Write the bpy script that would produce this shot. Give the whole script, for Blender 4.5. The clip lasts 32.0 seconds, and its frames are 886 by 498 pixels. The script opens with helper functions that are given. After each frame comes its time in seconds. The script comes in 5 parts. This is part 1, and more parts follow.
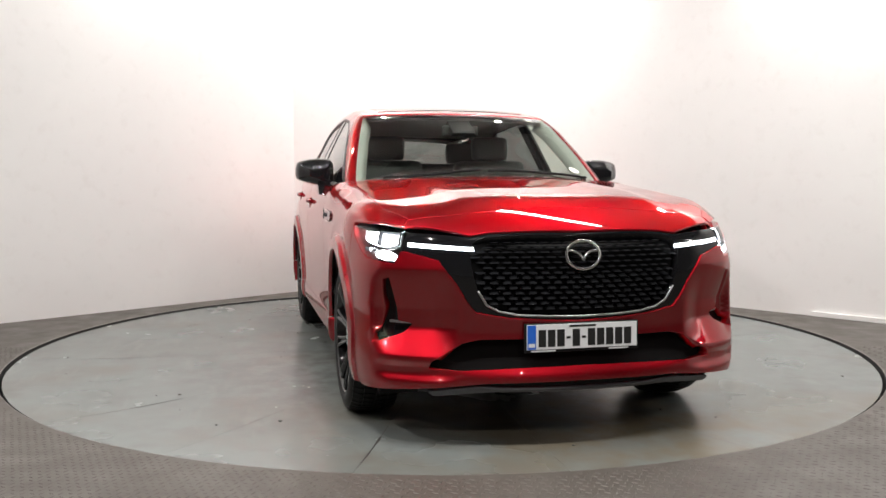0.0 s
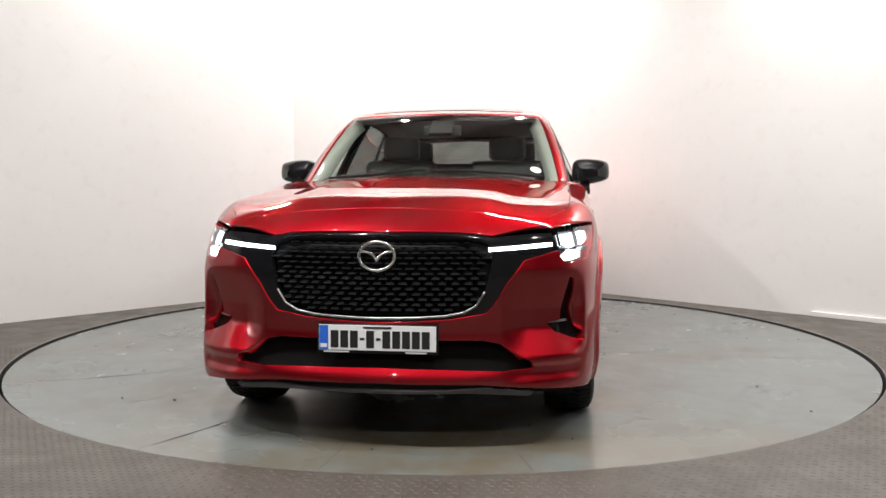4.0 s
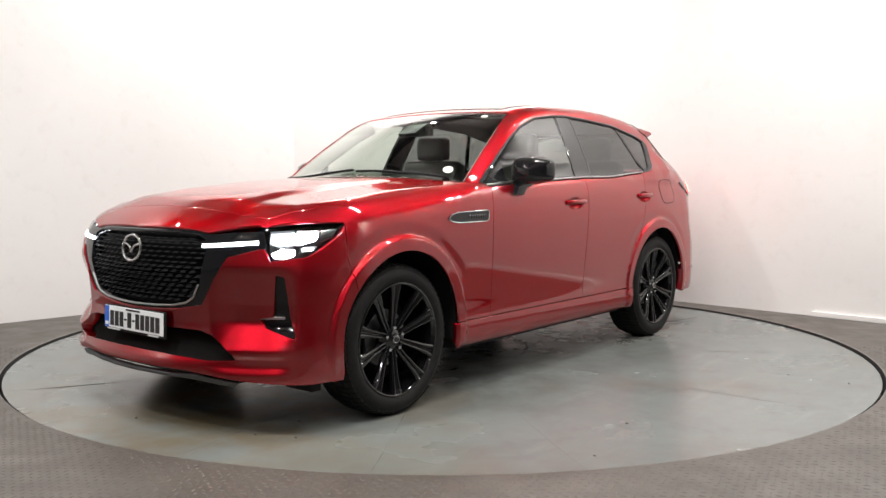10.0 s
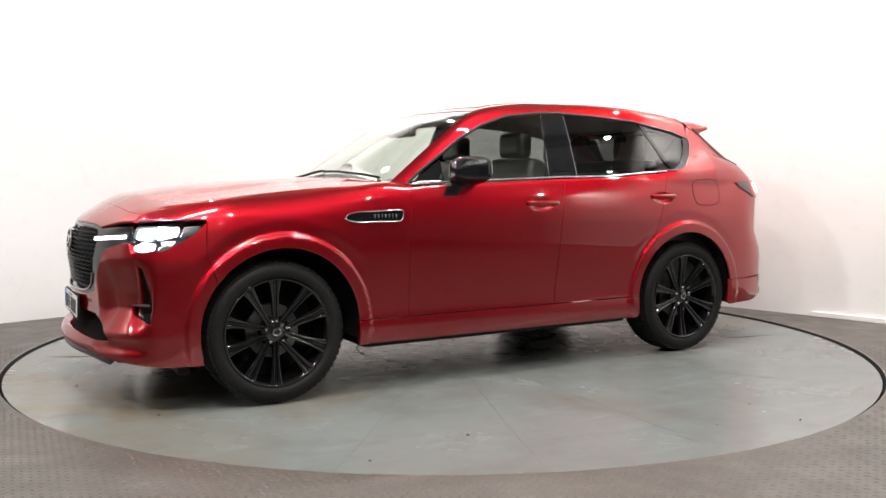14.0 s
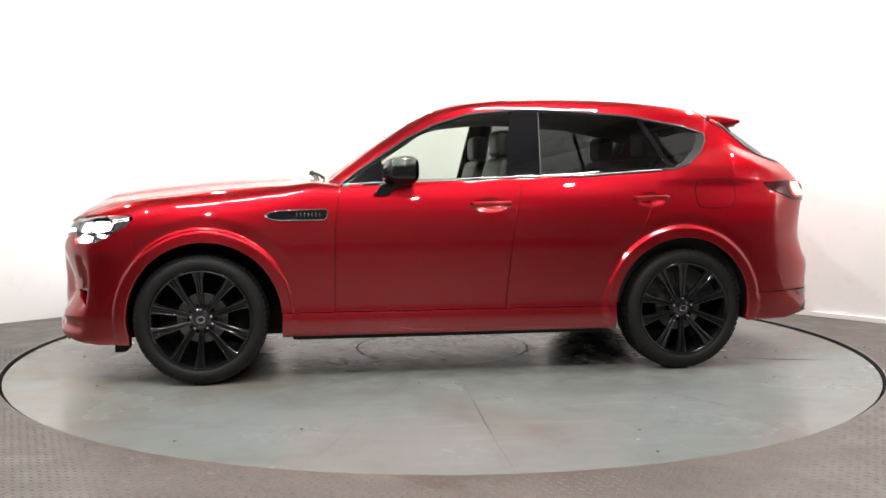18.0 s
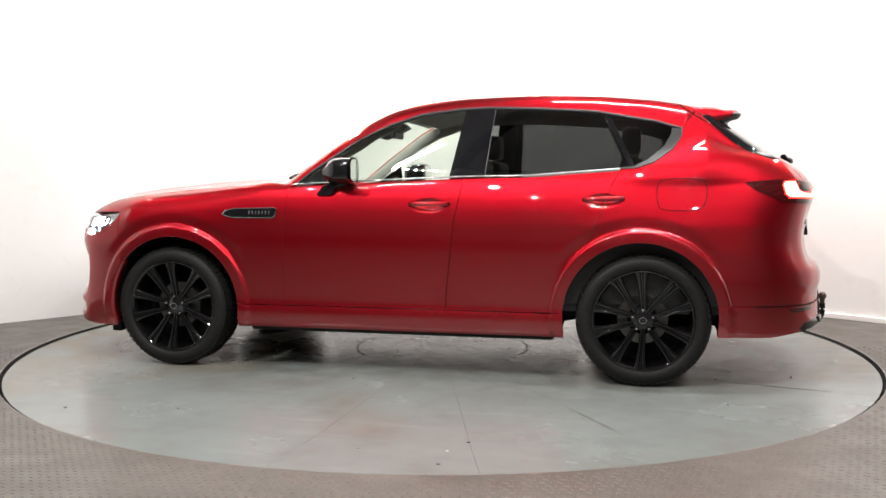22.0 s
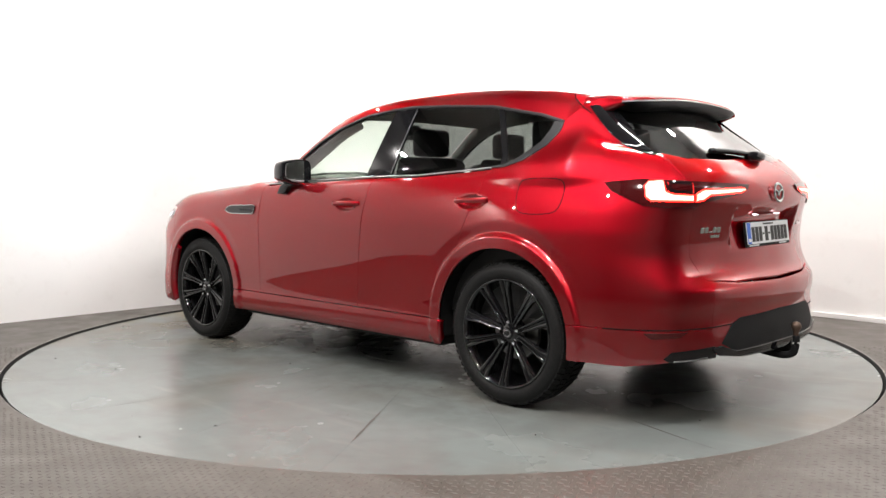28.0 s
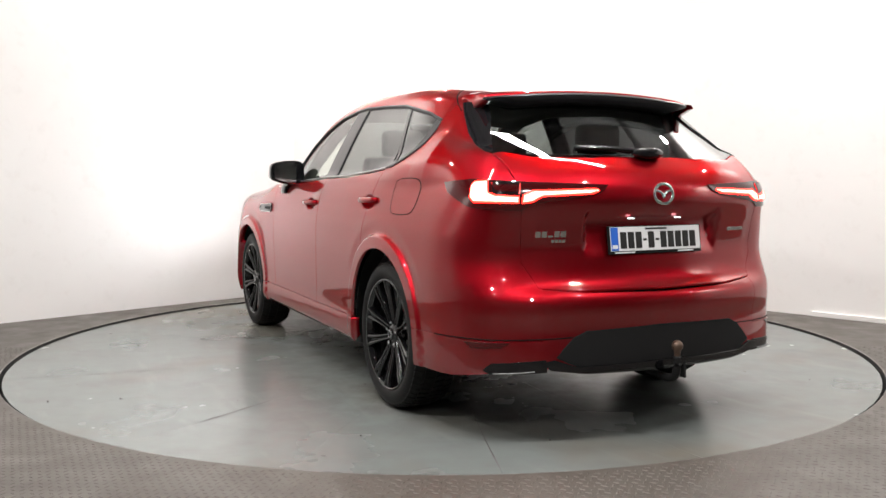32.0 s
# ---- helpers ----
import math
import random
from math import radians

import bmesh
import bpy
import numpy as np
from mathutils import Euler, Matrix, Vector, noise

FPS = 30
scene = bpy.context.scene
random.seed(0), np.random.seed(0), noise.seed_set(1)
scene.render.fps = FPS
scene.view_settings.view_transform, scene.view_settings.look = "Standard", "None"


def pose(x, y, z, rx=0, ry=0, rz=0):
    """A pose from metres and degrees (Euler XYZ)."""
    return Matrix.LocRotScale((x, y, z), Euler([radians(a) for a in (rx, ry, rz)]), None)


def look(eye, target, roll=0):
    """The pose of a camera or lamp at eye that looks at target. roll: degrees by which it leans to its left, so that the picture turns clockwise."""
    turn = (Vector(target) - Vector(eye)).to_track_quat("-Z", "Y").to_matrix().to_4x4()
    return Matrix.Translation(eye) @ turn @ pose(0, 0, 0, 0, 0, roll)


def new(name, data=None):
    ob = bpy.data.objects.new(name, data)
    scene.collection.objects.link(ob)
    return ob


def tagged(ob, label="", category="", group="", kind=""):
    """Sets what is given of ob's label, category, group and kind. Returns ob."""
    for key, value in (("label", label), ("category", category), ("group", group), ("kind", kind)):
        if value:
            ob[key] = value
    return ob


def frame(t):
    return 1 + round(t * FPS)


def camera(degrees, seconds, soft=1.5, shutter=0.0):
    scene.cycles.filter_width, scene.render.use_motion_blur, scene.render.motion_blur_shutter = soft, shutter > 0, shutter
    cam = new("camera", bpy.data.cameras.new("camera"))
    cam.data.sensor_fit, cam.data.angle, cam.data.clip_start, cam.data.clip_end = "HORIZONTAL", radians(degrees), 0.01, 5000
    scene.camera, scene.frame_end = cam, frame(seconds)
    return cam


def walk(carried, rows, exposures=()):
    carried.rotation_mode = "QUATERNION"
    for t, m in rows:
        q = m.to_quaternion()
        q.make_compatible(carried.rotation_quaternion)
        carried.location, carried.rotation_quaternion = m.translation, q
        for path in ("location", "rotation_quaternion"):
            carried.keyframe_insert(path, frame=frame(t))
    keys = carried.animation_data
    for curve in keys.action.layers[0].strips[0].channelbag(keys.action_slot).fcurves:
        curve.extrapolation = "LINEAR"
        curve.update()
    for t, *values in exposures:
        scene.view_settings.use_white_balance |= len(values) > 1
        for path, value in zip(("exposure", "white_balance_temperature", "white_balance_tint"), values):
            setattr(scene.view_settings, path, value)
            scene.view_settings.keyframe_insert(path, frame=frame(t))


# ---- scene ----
cam = camera(54.35, 32.0)
EYE = look((-0.006, -5.917, 1.096), (0.00585, 0.083, 0.637), -0.05)
walk(cam, [(0.0, EYE), (32.0, EYE)],
     exposures=[(0.0, -0.38), (6.0, -0.35), (9.0, -0.26), (13.0, -0.08), (19.0, 0.12), (25.0, 0.15), (29.0, 0.0), (32.0, -0.15)])

# heading of the turntable, degrees, clockwise seen from above
TURN = [(0.0, -76.4), (2.0, -87.0), (4.0, -97.5), (6.0, -108.0), (8.0, -118.6), (10.0, -129.0), (12.0, -139.7),
        (14.0, -150.1), (16.0, -160.5), (18.0, -171.0), (20.0, -181.5), (22.0, -192.0), (24.0, -202.2),
        (26.0, -212.7), (28.0, -223.2), (30.0, -233.7), (32.0, -244.1)]
DECK_Z = -0.034
CAR_OFF, CAR_YAW = (0.085, 0.0455), -0.23

# ---- light ----
world = bpy.data.worlds.new("hall_air")
world.use_nodes = True
scene.world = world
world.node_tree.nodes["Background"].inputs[0].default_value = (0.9, 0.95, 1.0, 1)
world.node_tree.nodes["Background"].inputs[1].default_value = 0.02


def area_lamp(name, eye, target, sx, sy, watts, color=(1, 0.965, 0.93), spread=180):
    data = bpy.data.lights.new(name, "AREA")
    data.shape, data.size, data.size_y, data.energy, data.color = "RECTANGLE", sx, sy, watts, color
    data.spread = radians(spread)
    if sx == sy:
        data.shape = "DISK"
    ob = new(name, data)
    ob.matrix_world = look(eye, target)
    return ob


# tube lamps under the ceiling, along the white walls and before the car, and small round downlights
area_lamp("tube_light_front", (1.2, -1.15, 3.58), (1.15, -1.3, 0.0), 1.5, 0.06, 66)
area_lamp("downlight", (-3.0, -3.6, 3.6), (-0.6, -1.2, 0.4), 0.10, 0.10, 44, spread=125)
area_lamp("tube_light_side", (0, 0, 0), (0, 0, -1), 0.9, 0.06, 48).matrix_world = pose(-1.4, -2.4, 3.58, 0, 0, 30)
for x, y, tx, ty, w in ((3.7, -0.3, 4.0, 0.0, 46), (2.85, 0.75, 3.0, 0.9, 52), (-0.6, 2.3, -0.6, 2.45, 66), (0.9, 2.5, 1.0, 2.6, 44), (-3.6, -0.2, -3.8, 0.1, 26), (-2.2, 1.2, -2.4, 1.5, 30),
                        (-0.9, -3.8, -0.8, -2.6, 76), (0.5, -3.7, 0.4, -2.5, 56),
                        (2.3, -3.3, 2.0, -2.1, 46), (6.2, -2.9, 6.4, -2.7, 75), (-6.2, -2.9, -6.3, -2.7, 56), (-1.3, -6.6, -1.1, -5.4, 46), (1.5, -6.8, 1.3, -5.6, 60)):
    area_lamp("downlight", (x, y, 3.6), (tx, ty, 0.0), 0.10, 0.10, w)


# ---- materials ----
def material(name, color, rough=0.5, metal=0.0, coat=0.0, emit=None, power=0.0, spec=None):
    m = bpy.data.materials.new(name)
    m.use_nodes = True
    b = m.node_tree.nodes["Principled BSDF"]
    b.inputs["Base Color"].default_value = (*color, 1)
    b.inputs["Roughness"].default_value = rough
    b.inputs["Metallic"].default_value = metal
    b.inputs["Coat Weight"].default_value = coat
    b.inputs["Coat Roughness"].default_value = 0.025
    if spec is not None:
        b.inputs["Specular IOR Level"].default_value = spec
    if emit:
        b.inputs["Emission Color"].default_value = (*emit, 1)
        b.inputs["Emission Strength"].default_value = power
    return m


def node(m, kind, **inputs):
    n = m.node_tree.nodes.new(kind)
    for key, value in inputs.items():
        n.inputs[key.replace("_", " ")].default_value = value
    return n


def link(m, a, b):
    m.node_tree.links.new(a, b)


def coords(m, scale=(1, 1, 1)):
    tc, mp = node(m, "ShaderNodeTexCoord"), node(m, "ShaderNodeMapping")
    mp.inputs["Scale"].default_value = scale
    link(m, tc.outputs["Object"], mp.inputs["Vector"])
    return mp.outputs["Vector"]


def noise_ramp(m, vec, scale, stops, detail=6, rough=0.6):
    n = node(m, "ShaderNodeTexNoise", Scale=scale, Detail=detail, Roughness=rough)
    link(m, vec, n.inputs["Vector"])
    r = node(m, "ShaderNodeValToRGB")
    els = r.color_ramp.elements
    while len(els) < len(stops):
        els.new(0.5)
    for e, (p, c) in zip(els, stops):
        e.position, e.color = p, (*c, 1) if len(c) == 3 else c
    link(m, n.outputs["Fac"], r.inputs["Fac"])
    return n.outputs["Fac"], r.outputs["Color"]


def mix(m, a, b, fac, blend="MIX"):
    n = m.node_tree.nodes.new("ShaderNodeMix")
    n.data_type, n.blend_type = "RGBA", blend
    for sock, v in ((n.inputs[0], fac), (n.inputs[6], a), (n.inputs[7], b)):
        if hasattr(v, "is_output"):
            link(m, v, sock)
        else:
            sock.default_value = v if isinstance(v, float) else (*v, 1)
    return n.outputs[2]


def bump(m, height, strength, dist=0.01):
    n = node(m, "ShaderNodeBump", Strength=strength, Distance=dist)
    link(m, height, n.inputs["Height"])
    link(m, n.outputs["Normal"], m.node_tree.nodes["Principled BSDF"].inputs["Normal"])


def base(m):
    return m.node_tree.nodes["Principled BSDF"].inputs


def grey(v):
    return (v, v, v)


# white painted walls
WALL = material("white_wall_paint", (0.8, 0.785, 0.77), 0.6)
v = coords(WALL)
_, big = noise_ramp(WALL, v, 0.7, [(0.3, (0.76, 0.745, 0.735)), (0.7, (0.84, 0.83, 0.815))])
f, fine = noise_ramp(WALL, v, 9.0, [(0.25, (0.72, 0.70, 0.68)), (0.45, (0.82, 0.81, 0.80))], 8)
link(WALL, mix(WALL, big, fine, 0.35), base(WALL)["Base Color"])
bump(WALL, f, 0.12, 0.01)

DARKWALL = material("grey_hall_wall_paint", (0.2, 0.195, 0.19), 0.7)
v = coords(DARKWALL)
_, big = noise_ramp(DARKWALL, v, 0.8, [(0.3, (0.16, 0.157, 0.153)), (0.7, (0.24, 0.235, 0.23))])
link(DARKWALL, big, base(DARKWALL)["Base Color"])
BEAM_STEEL = material("dark_grey_painted_steel", (0.035, 0.035, 0.036), 0.6)
CEILING = material("grey_ceiling_sheet", (0.32, 0.32, 0.318), 0.8)
v = coords(CEILING)
_, big = noise_ramp(CEILING, v, 1.5, [(0.3, (0.27, 0.27, 0.268)), (0.7, (0.37, 0.37, 0.365))])
link(CEILING, big, base(CEILING)["Base Color"])

# worn steel floor with a raised tread pattern
FLOOR = material("brown_grey_tread_plate", (0.16, 0.14, 0.125), 0.5)
v = coords(FLOOR)
_, big = noise_ramp(FLOOR, v, 1.3, [(0.3, (0.0575, 0.0493, 0.0408)), (0.7, (0.1016, 0.0892, 0.0774))], 8)
f, fine = noise_ramp(FLOOR, v, 40.0, [(0.3, (0.0375, 0.0331, 0.0289)), (0.7, (0.1158, 0.1037, 0.0901))], 6)
link(FLOOR, mix(FLOOR, big, fine, 0.35), base(FLOOR)["Base Color"])
_, ro = noise_ramp(FLOOR, v, 5.0, [(0.3, grey(0.38)), (0.7, grey(0.62))])
link(FLOOR, ro, base(FLOOR)["Roughness"])
bump(FLOOR, f, 0.25, 0.004)

# grey painted deck plates with stains and scuffs
DECK = material("grey_painted_steel_deck", (0.36, 0.365, 0.355), 0.35)
v = coords(DECK)
_, big = noise_ramp(DECK, v, 0.6, [(0.3, (0.149, 0.158, 0.148)), (0.5, (0.172, 0.190, 0.185)), (0.72, (0.189, 0.210, 0.205))], 4)
f, fine = noise_ramp(DECK, v, 9.0, [(0.3, (0.153, 0.165, 0.158)), (0.62, (0.186, 0.206, 0.200))], 3, 0.5)
c1 = mix(DECK, big, fine, 0.3)
_, stain = noise_ramp(DECK, v, 0.9, [(0.5, grey(0.0)), (0.72, grey(1.0))], 3, 0.5)
c2 = mix(DECK, c1, (0.14, 0.11, 0.078), mix(DECK, (0, 0, 0), stain, 0.6))
_, dirt = noise_ramp(DECK, v, 3.2, [(0.52, grey(0.0)), (0.7, grey(1.0))], 3, 0.55)
c2 = mix(DECK, c2, (0.11, 0.105, 0.098), mix(DECK, (0, 0, 0), dirt, 0.3))
_, rub = noise_ramp(DECK, coords(DECK, (1, 5, 1)), 1.6, [(0.58, grey(0.0)), (0.75, grey(1.0))], 3, 0.5)
c2 = mix(DECK, c2, (0.29, 0.295, 0.285), mix(DECK, (0, 0, 0), rub, 0.22))
# a brown, oily patch on one side of the deck, flaked paint and painted car shade round the middle
for spot, size, tint, much, grain in (((2.1, 0.25, 0), 1.6, (0.16, 0.122, 0.07), 0.95, 1.6), ((0.7, -0.1, 0), 1.7, (0.075, 0.068, 0.06), 0.8, 6.0), ((-1.0, 0.2, 0), 1.5, (0.08, 0.072, 0.062), 0.75, 5.0)):
    tc, mp, gr = node(DECK, "ShaderNodeTexCoord"), node(DECK, "ShaderNodeMapping"), node(DECK, "ShaderNodeTexGradient")
    mp.vector_type = "TEXTURE"
    mp.inputs["Location"].default_value, mp.inputs["Scale"].default_value = spot, (size, size, size)
    gr.gradient_type = "SPHERICAL"
    link(DECK, tc.outputs["Object"], mp.inputs["Vector"])
    link(DECK, mp.outputs["Vector"], gr.inputs["Vector"])
    _, patch = noise_ramp(DECK, v, grain, [(0.38, grey(0.0)), (0.58, grey(1.0))], 5, 0.6)
    reach = mix(DECK, (0, 0, 0), patch, gr.outputs["Fac"])
    c2 = mix(DECK, c2, tint, mix(DECK, (0, 0, 0), reach, much))
link(DECK, c2, base(DECK)["Base Color"])
_, ro = noise_ramp(DECK, v, 1.2, [(0.3, grey(0.20)), (0.7, grey(0.30))], 4)
link(DECK, ro, base(DECK)["Roughness"])
base(DECK)["Specular IOR Level"].default_value = 0.36
PIT_EDGE = material("worn_steel_pit_edge", (0.2, 0.185, 0.17), 0.5)
GROOVE = material("black_rubber_rim_seal", (0.012, 0.012, 0.012), 0.8)
SEAM = material("dark_grimy_joint", (0.06, 0.055, 0.05), 0.8)

# car
PAINT = material("deep_red_metallic_paint", (0.36, 0.006, 0.014), 0.42, 1.0, 1.0)
v = coords(PAINT)
f, flake = noise_ramp(PAINT, v, 900.0, [(0.3, (0.28, 0.004, 0.010)), (0.7, (0.37, 0.006, 0.014))], 2)
link(PAINT, flake, base(PAINT)["Base Color"])
base(PAINT)["Specular Tint"].default_value = (0.75, 0.22, 0.23, 1)
base(PAINT)["Coat IOR"].default_value = 1.75
base(PAINT)["Coat Roughness"].default_value = 0.01
GLOSS_BLACK = material("piano_black_trim", (0.006, 0.006, 0.007), 0.07)
BLACK = material("black_textured_plastic", (0.010, 0.010, 0.0105), 0.6, spec=0.16)
v = coords(BLACK)
f, _ = noise_ramp(BLACK, v, 300.0, [(0.3, grey(0)), (0.7, grey(1))], 2)
bump(BLACK, f, 0.15, 0.001)
LINER = material("black_wheel_arch_felt", (0.006, 0.006, 0.006), 0.95, spec=0.1)
CHROME = material("polished_chrome", (0.75, 0.75, 0.76), 0.12, 1.0)
SATIN = material("satin_silver", (0.5, 0.5, 0.51), 0.3, 1.0)
SATIN_MID = material("grey_satin_trim", (0.26, 0.26, 0.265), 0.4, 1.0)
SATIN_DARK = material("dark_satin_chrome", (0.085, 0.085, 0.09), 0.4, 0.8)
TYRE = material("black_tyre_rubber", (0.01, 0.01, 0.0105), 0.58, spec=0.18)
v = coords(TYRE)
f, dust = noise_ramp(TYRE, v, 60.0, [(0.3, (0.006, 0.006, 0.0063)), (0.75, (0.012, 0.0118, 0.0115))], 5)
link(TYRE, dust, base(TYRE)["Base Color"])
bump(TYRE, f, 0.2, 0.002)
RIM = material("gloss_black_alloy", (0.004, 0.004, 0.0045), 0.05, 0.0, 0.0, spec=0.6)
STEEL = material("brushed_brake_steel", (0.16, 0.157, 0.153), 0.4, 1.0)
RED_LENS = material("dark_red_lamp_lens", (0.045, 0.003, 0.004), 0.08, 0.0, 0.5)
LED_RED = material("glowing_red_light_edge", (0.8, 0.05, 0.03), 0.3, emit=(1.0, 0.014, 0.010), power=9.0)
LED_CORE = material("glowing_tail_light_core", (0.9, 0.5, 0.4), 0.3, emit=(1.0, 0.10, 0.07), power=18.0)
LED_DIM = material("dimly_glowing_red_lamp", (0.30, 0.02, 0.02), 0.2, emit=(1.0, 0.02, 0.02), power=1.2)
FIN = material("gloss_black_grille", (0.010, 0.0105, 0.012), 0.34, 0.0, spec=0.3)
BLACK_SATIN = material("satin_black_trim", (0.012, 0.012, 0.013), 0.42, spec=0.35)
LED_WHITE = material("glowing_daytime_light", (0.9, 0.9, 0.9), 0.3, emit=(0.86, 0.93, 1.0), power=12.0)
BEAM = material("glowing_headlight_lens", (0.9, 0.9, 0.9), 0.2, emit=(0.90, 0.955, 1.0), power=380.0)
# glow set high so the soft cell also stands in for headlight glare
BEAM_SOFT = material("softly_glowing_headlight_lens", (0.8, 0.8, 0.8), 0.2, emit=(0.86, 0.93, 1.0), power=4.5)
LAMP_BOWL = material("headlight_reflector", (0.6, 0.62, 0.65), 0.15, 1.0)
PLATE = material("white_number_plate", (0.72, 0.73, 0.74), 0.35)
PLATE_BLUE = material("blue_plate_band", (0.02, 0.12, 0.55), 0.4)
INK = material("black_ink", (0.01, 0.01, 0.01), 0.5)
PAPER = material("white_paper_disc", (0.75, 0.76, 0.68), 0.6)
CABIN = material("black_cabin_leather", (0.02, 0.019, 0.019), 0.45)
v = coords(CABIN)
f, _ = noise_ramp(CABIN, v, 220.0, [(0.3, grey(0)), (0.7, grey(1))], 3)
bump(CABIN, f, 0.2, 0.002)
TRIM = material("pale_grey_cabin_cloth", (0.5, 0.5, 0.47), 0.8)


def glass(name, tint, density):
    m = bpy.data.materials.new(name)
    m.use_nodes = True
    t = m.node_tree
    t.nodes.clear()
    out, mx = t.nodes.new("ShaderNodeOutputMaterial"), t.nodes.new("ShaderNodeMixShader")
    tr, gl, lw = t.nodes.new("ShaderNodeBsdfTransparent"), t.nodes.new("ShaderNodeBsdfGlossy"), t.nodes.new("ShaderNodeLayerWeight")
    pw, ma = t.nodes.new("ShaderNodeMath"), t.nodes.new("ShaderNodeMath")
    tr.inputs[0].default_value = (*[c * density for c in tint], 1)
    gl.inputs["Roughness"].default_value = 0.01
    gl.inputs["Color"].default_value = (1, 1, 1, 1)
    lw.inputs["Blend"].default_value = 0.5
    pw.operation, ma.operation = "POWER", "MULTIPLY_ADD"
    pw.inputs[1].default_value, ma.inputs[1].default_value, ma.inputs[2].default_value = 4.5, 0.85, 0.06
    t.links.new(lw.outputs["Facing"], pw.inputs[0])
    t.links.new(pw.outputs[0], ma.inputs[0])
    t.links.new(ma.outputs[0], mx.inputs[0])
    t.links.new(tr.outputs[0], mx.inputs[1])
    t.links.new(gl.outputs[0], mx.inputs[2])
    t.links.new(mx.outputs[0], out.inputs[0])
    return m


GLASS = glass("clear_green_tinted_glass", (0.93, 1.0, 0.94), 0.85)
PRIVACY = glass("dark_privacy_glass", (0.95, 1.0, 1.0), 0.22)
LENS = glass("clear_lamp_lens", (1, 1, 1), 0.92)


# ---- building blocks ----
def add_mesh(name, verts, faces, mat, parent=None, label="", normals=None, smooth=False, place=None):
    me = bpy.data.meshes.new(name)
    me.from_pydata([tuple(map(float, p)) for p in verts], [], [tuple(map(int, f)) for f in faces])
    me.materials.append(mat)
    if smooth or normals is not None:
        me.polygons.foreach_set("use_smooth", [True] * len(me.polygons))
    if normals is not None:
        me.normals_split_custom_set_from_vertices([tuple(map(float, n)) for n in normals])
    me.update()
    ob = new(name, me)
    if parent:
        ob.parent = parent
    if place is not None:
        ob.location = place
    if label:
        tagged(ob, label)
    return ob


def part(name, bm, mat, parent, label="", smooth=None, place=None):
    me = bpy.data.meshes.new(name)
    if smooth is not None:
        for f in bm.faces:
            f.smooth = True
        for e in bm.edges:
            if len(e.link_faces) == 2 and e.calc_face_angle(0) > radians(smooth):
                e.smooth = False
    bm.to_mesh(me)
    bm.free()
    me.materials.append(mat)
    ob = new(name, me)
    if parent:
        ob.parent = parent
    if place is not None:
        ob.location = place
    if label:
        tagged(ob, label)
    return ob


def box_bm(x0, x1, y0, y1, z0, z1, bevel=0.0, seg=2):
    bm = bmesh.new()
    bmesh.ops.create_cube(bm, size=1, matrix=Matrix.LocRotScale(((x0 + x1) / 2, (y0 + y1) / 2, (z0 + z1) / 2), None, (x1 - x0, y1 - y0, z1 - z0)))
    if bevel:
        bmesh.ops.bevel(bm, geom=bm.edges[:], offset=bevel, segments=seg, affect="EDGES", profile=0.6)
    return bm


def prism_bm(pts, lo, hi, axis=1, bevel=0.0):
    """A polygon of (a, b) pulled out along an axis (0 x, 1 y, 2 z)."""
    bm = bmesh.new()

    def at(a, b, c):
        return {0: (c, a, b), 1: (a, c, b), 2: (a, b, c)}[axis]
    lower, upper = [bm.verts.new(at(a, b, lo)) for a, b in pts], [bm.verts.new(at(a, b, hi)) for a, b in pts]
    bm.faces.new(lower)
    bm.faces.new(upper[::-1])
    for i in range(len(pts)):
        j = (i + 1) % len(pts)
        bm.faces.new((lower[j], lower[i], upper[i], upper[j]))
    bmesh.ops.recalc_face_normals(bm, faces=bm.faces[:])
    if bevel:
        bmesh.ops.bevel(bm, geom=bm.edges[:], offset=bevel, segments=2, affect="EDGES", profile=0.6)
    return bm


def lathe(profile, steps, axis=1, arc=(0.0, 2 * math.pi)):
    """Verts and faces of a profile of (radius, along) spun round an axis."""
    full = abs(arc[1] - arc[0] - 2 * math.pi) < 1e-6
    count = steps if full else steps + 1
    verts, faces, n = [], [], len(profile)
    for i in range(count):
        a = arc[0] + (arc[1] - arc[0]) * i / steps
        for r, s in profile:
            c, d = r * math.cos(a), r * math.sin(a)
            verts.append({0: (s, c, d), 1: (c, s, d), 2: (c, d, s)}[axis])
    for i in range(steps):
        for k in range(n - 1):
            p, q = i * n + k, ((i + 1) % count) * n + k
            faces.append((p, q, q + 1, p + 1))
    return verts, faces


def tube(points, radius, sides=6, closed=False, flat=1.0, up=(0, 0, 1)):
    """A round bar along a line of points."""
    P = np.array(points, float)
    n = len(P)
    verts, faces = [], []
    for i in range(n):
        a, b = P[(i - 1) % n] if closed or i else P[0], P[(i + 1) % n] if closed or i < n - 1 else P[-1]
        t = b - a
        t /= np.linalg.norm(t) + 1e-12
        u = np.cross(t, up)
        if np.linalg.norm(u) < 1e-3:
            u = np.cross(t, (1, 0, 0))
        u /= np.linalg.norm(u)
        w = np.cross(u, t)
        for k in range(sides):
            ang = 2 * math.pi * k / sides
            verts.append(P[i] + radius * (math.cos(ang) * u * flat + math.sin(ang) * w))
    for i in range(n if closed else n - 1):
        for k in range(sides):
            j, l = (i + 1) % n, (k + 1) % sides
            faces.append((i * sides + k, i * sides + l, j * sides + l, j * sides + k))
    if not closed:
        faces.append(tuple(range(sides))[::-1])
        faces.append(tuple((n - 1) * sides + k for k in range(sides)))
    return verts, faces


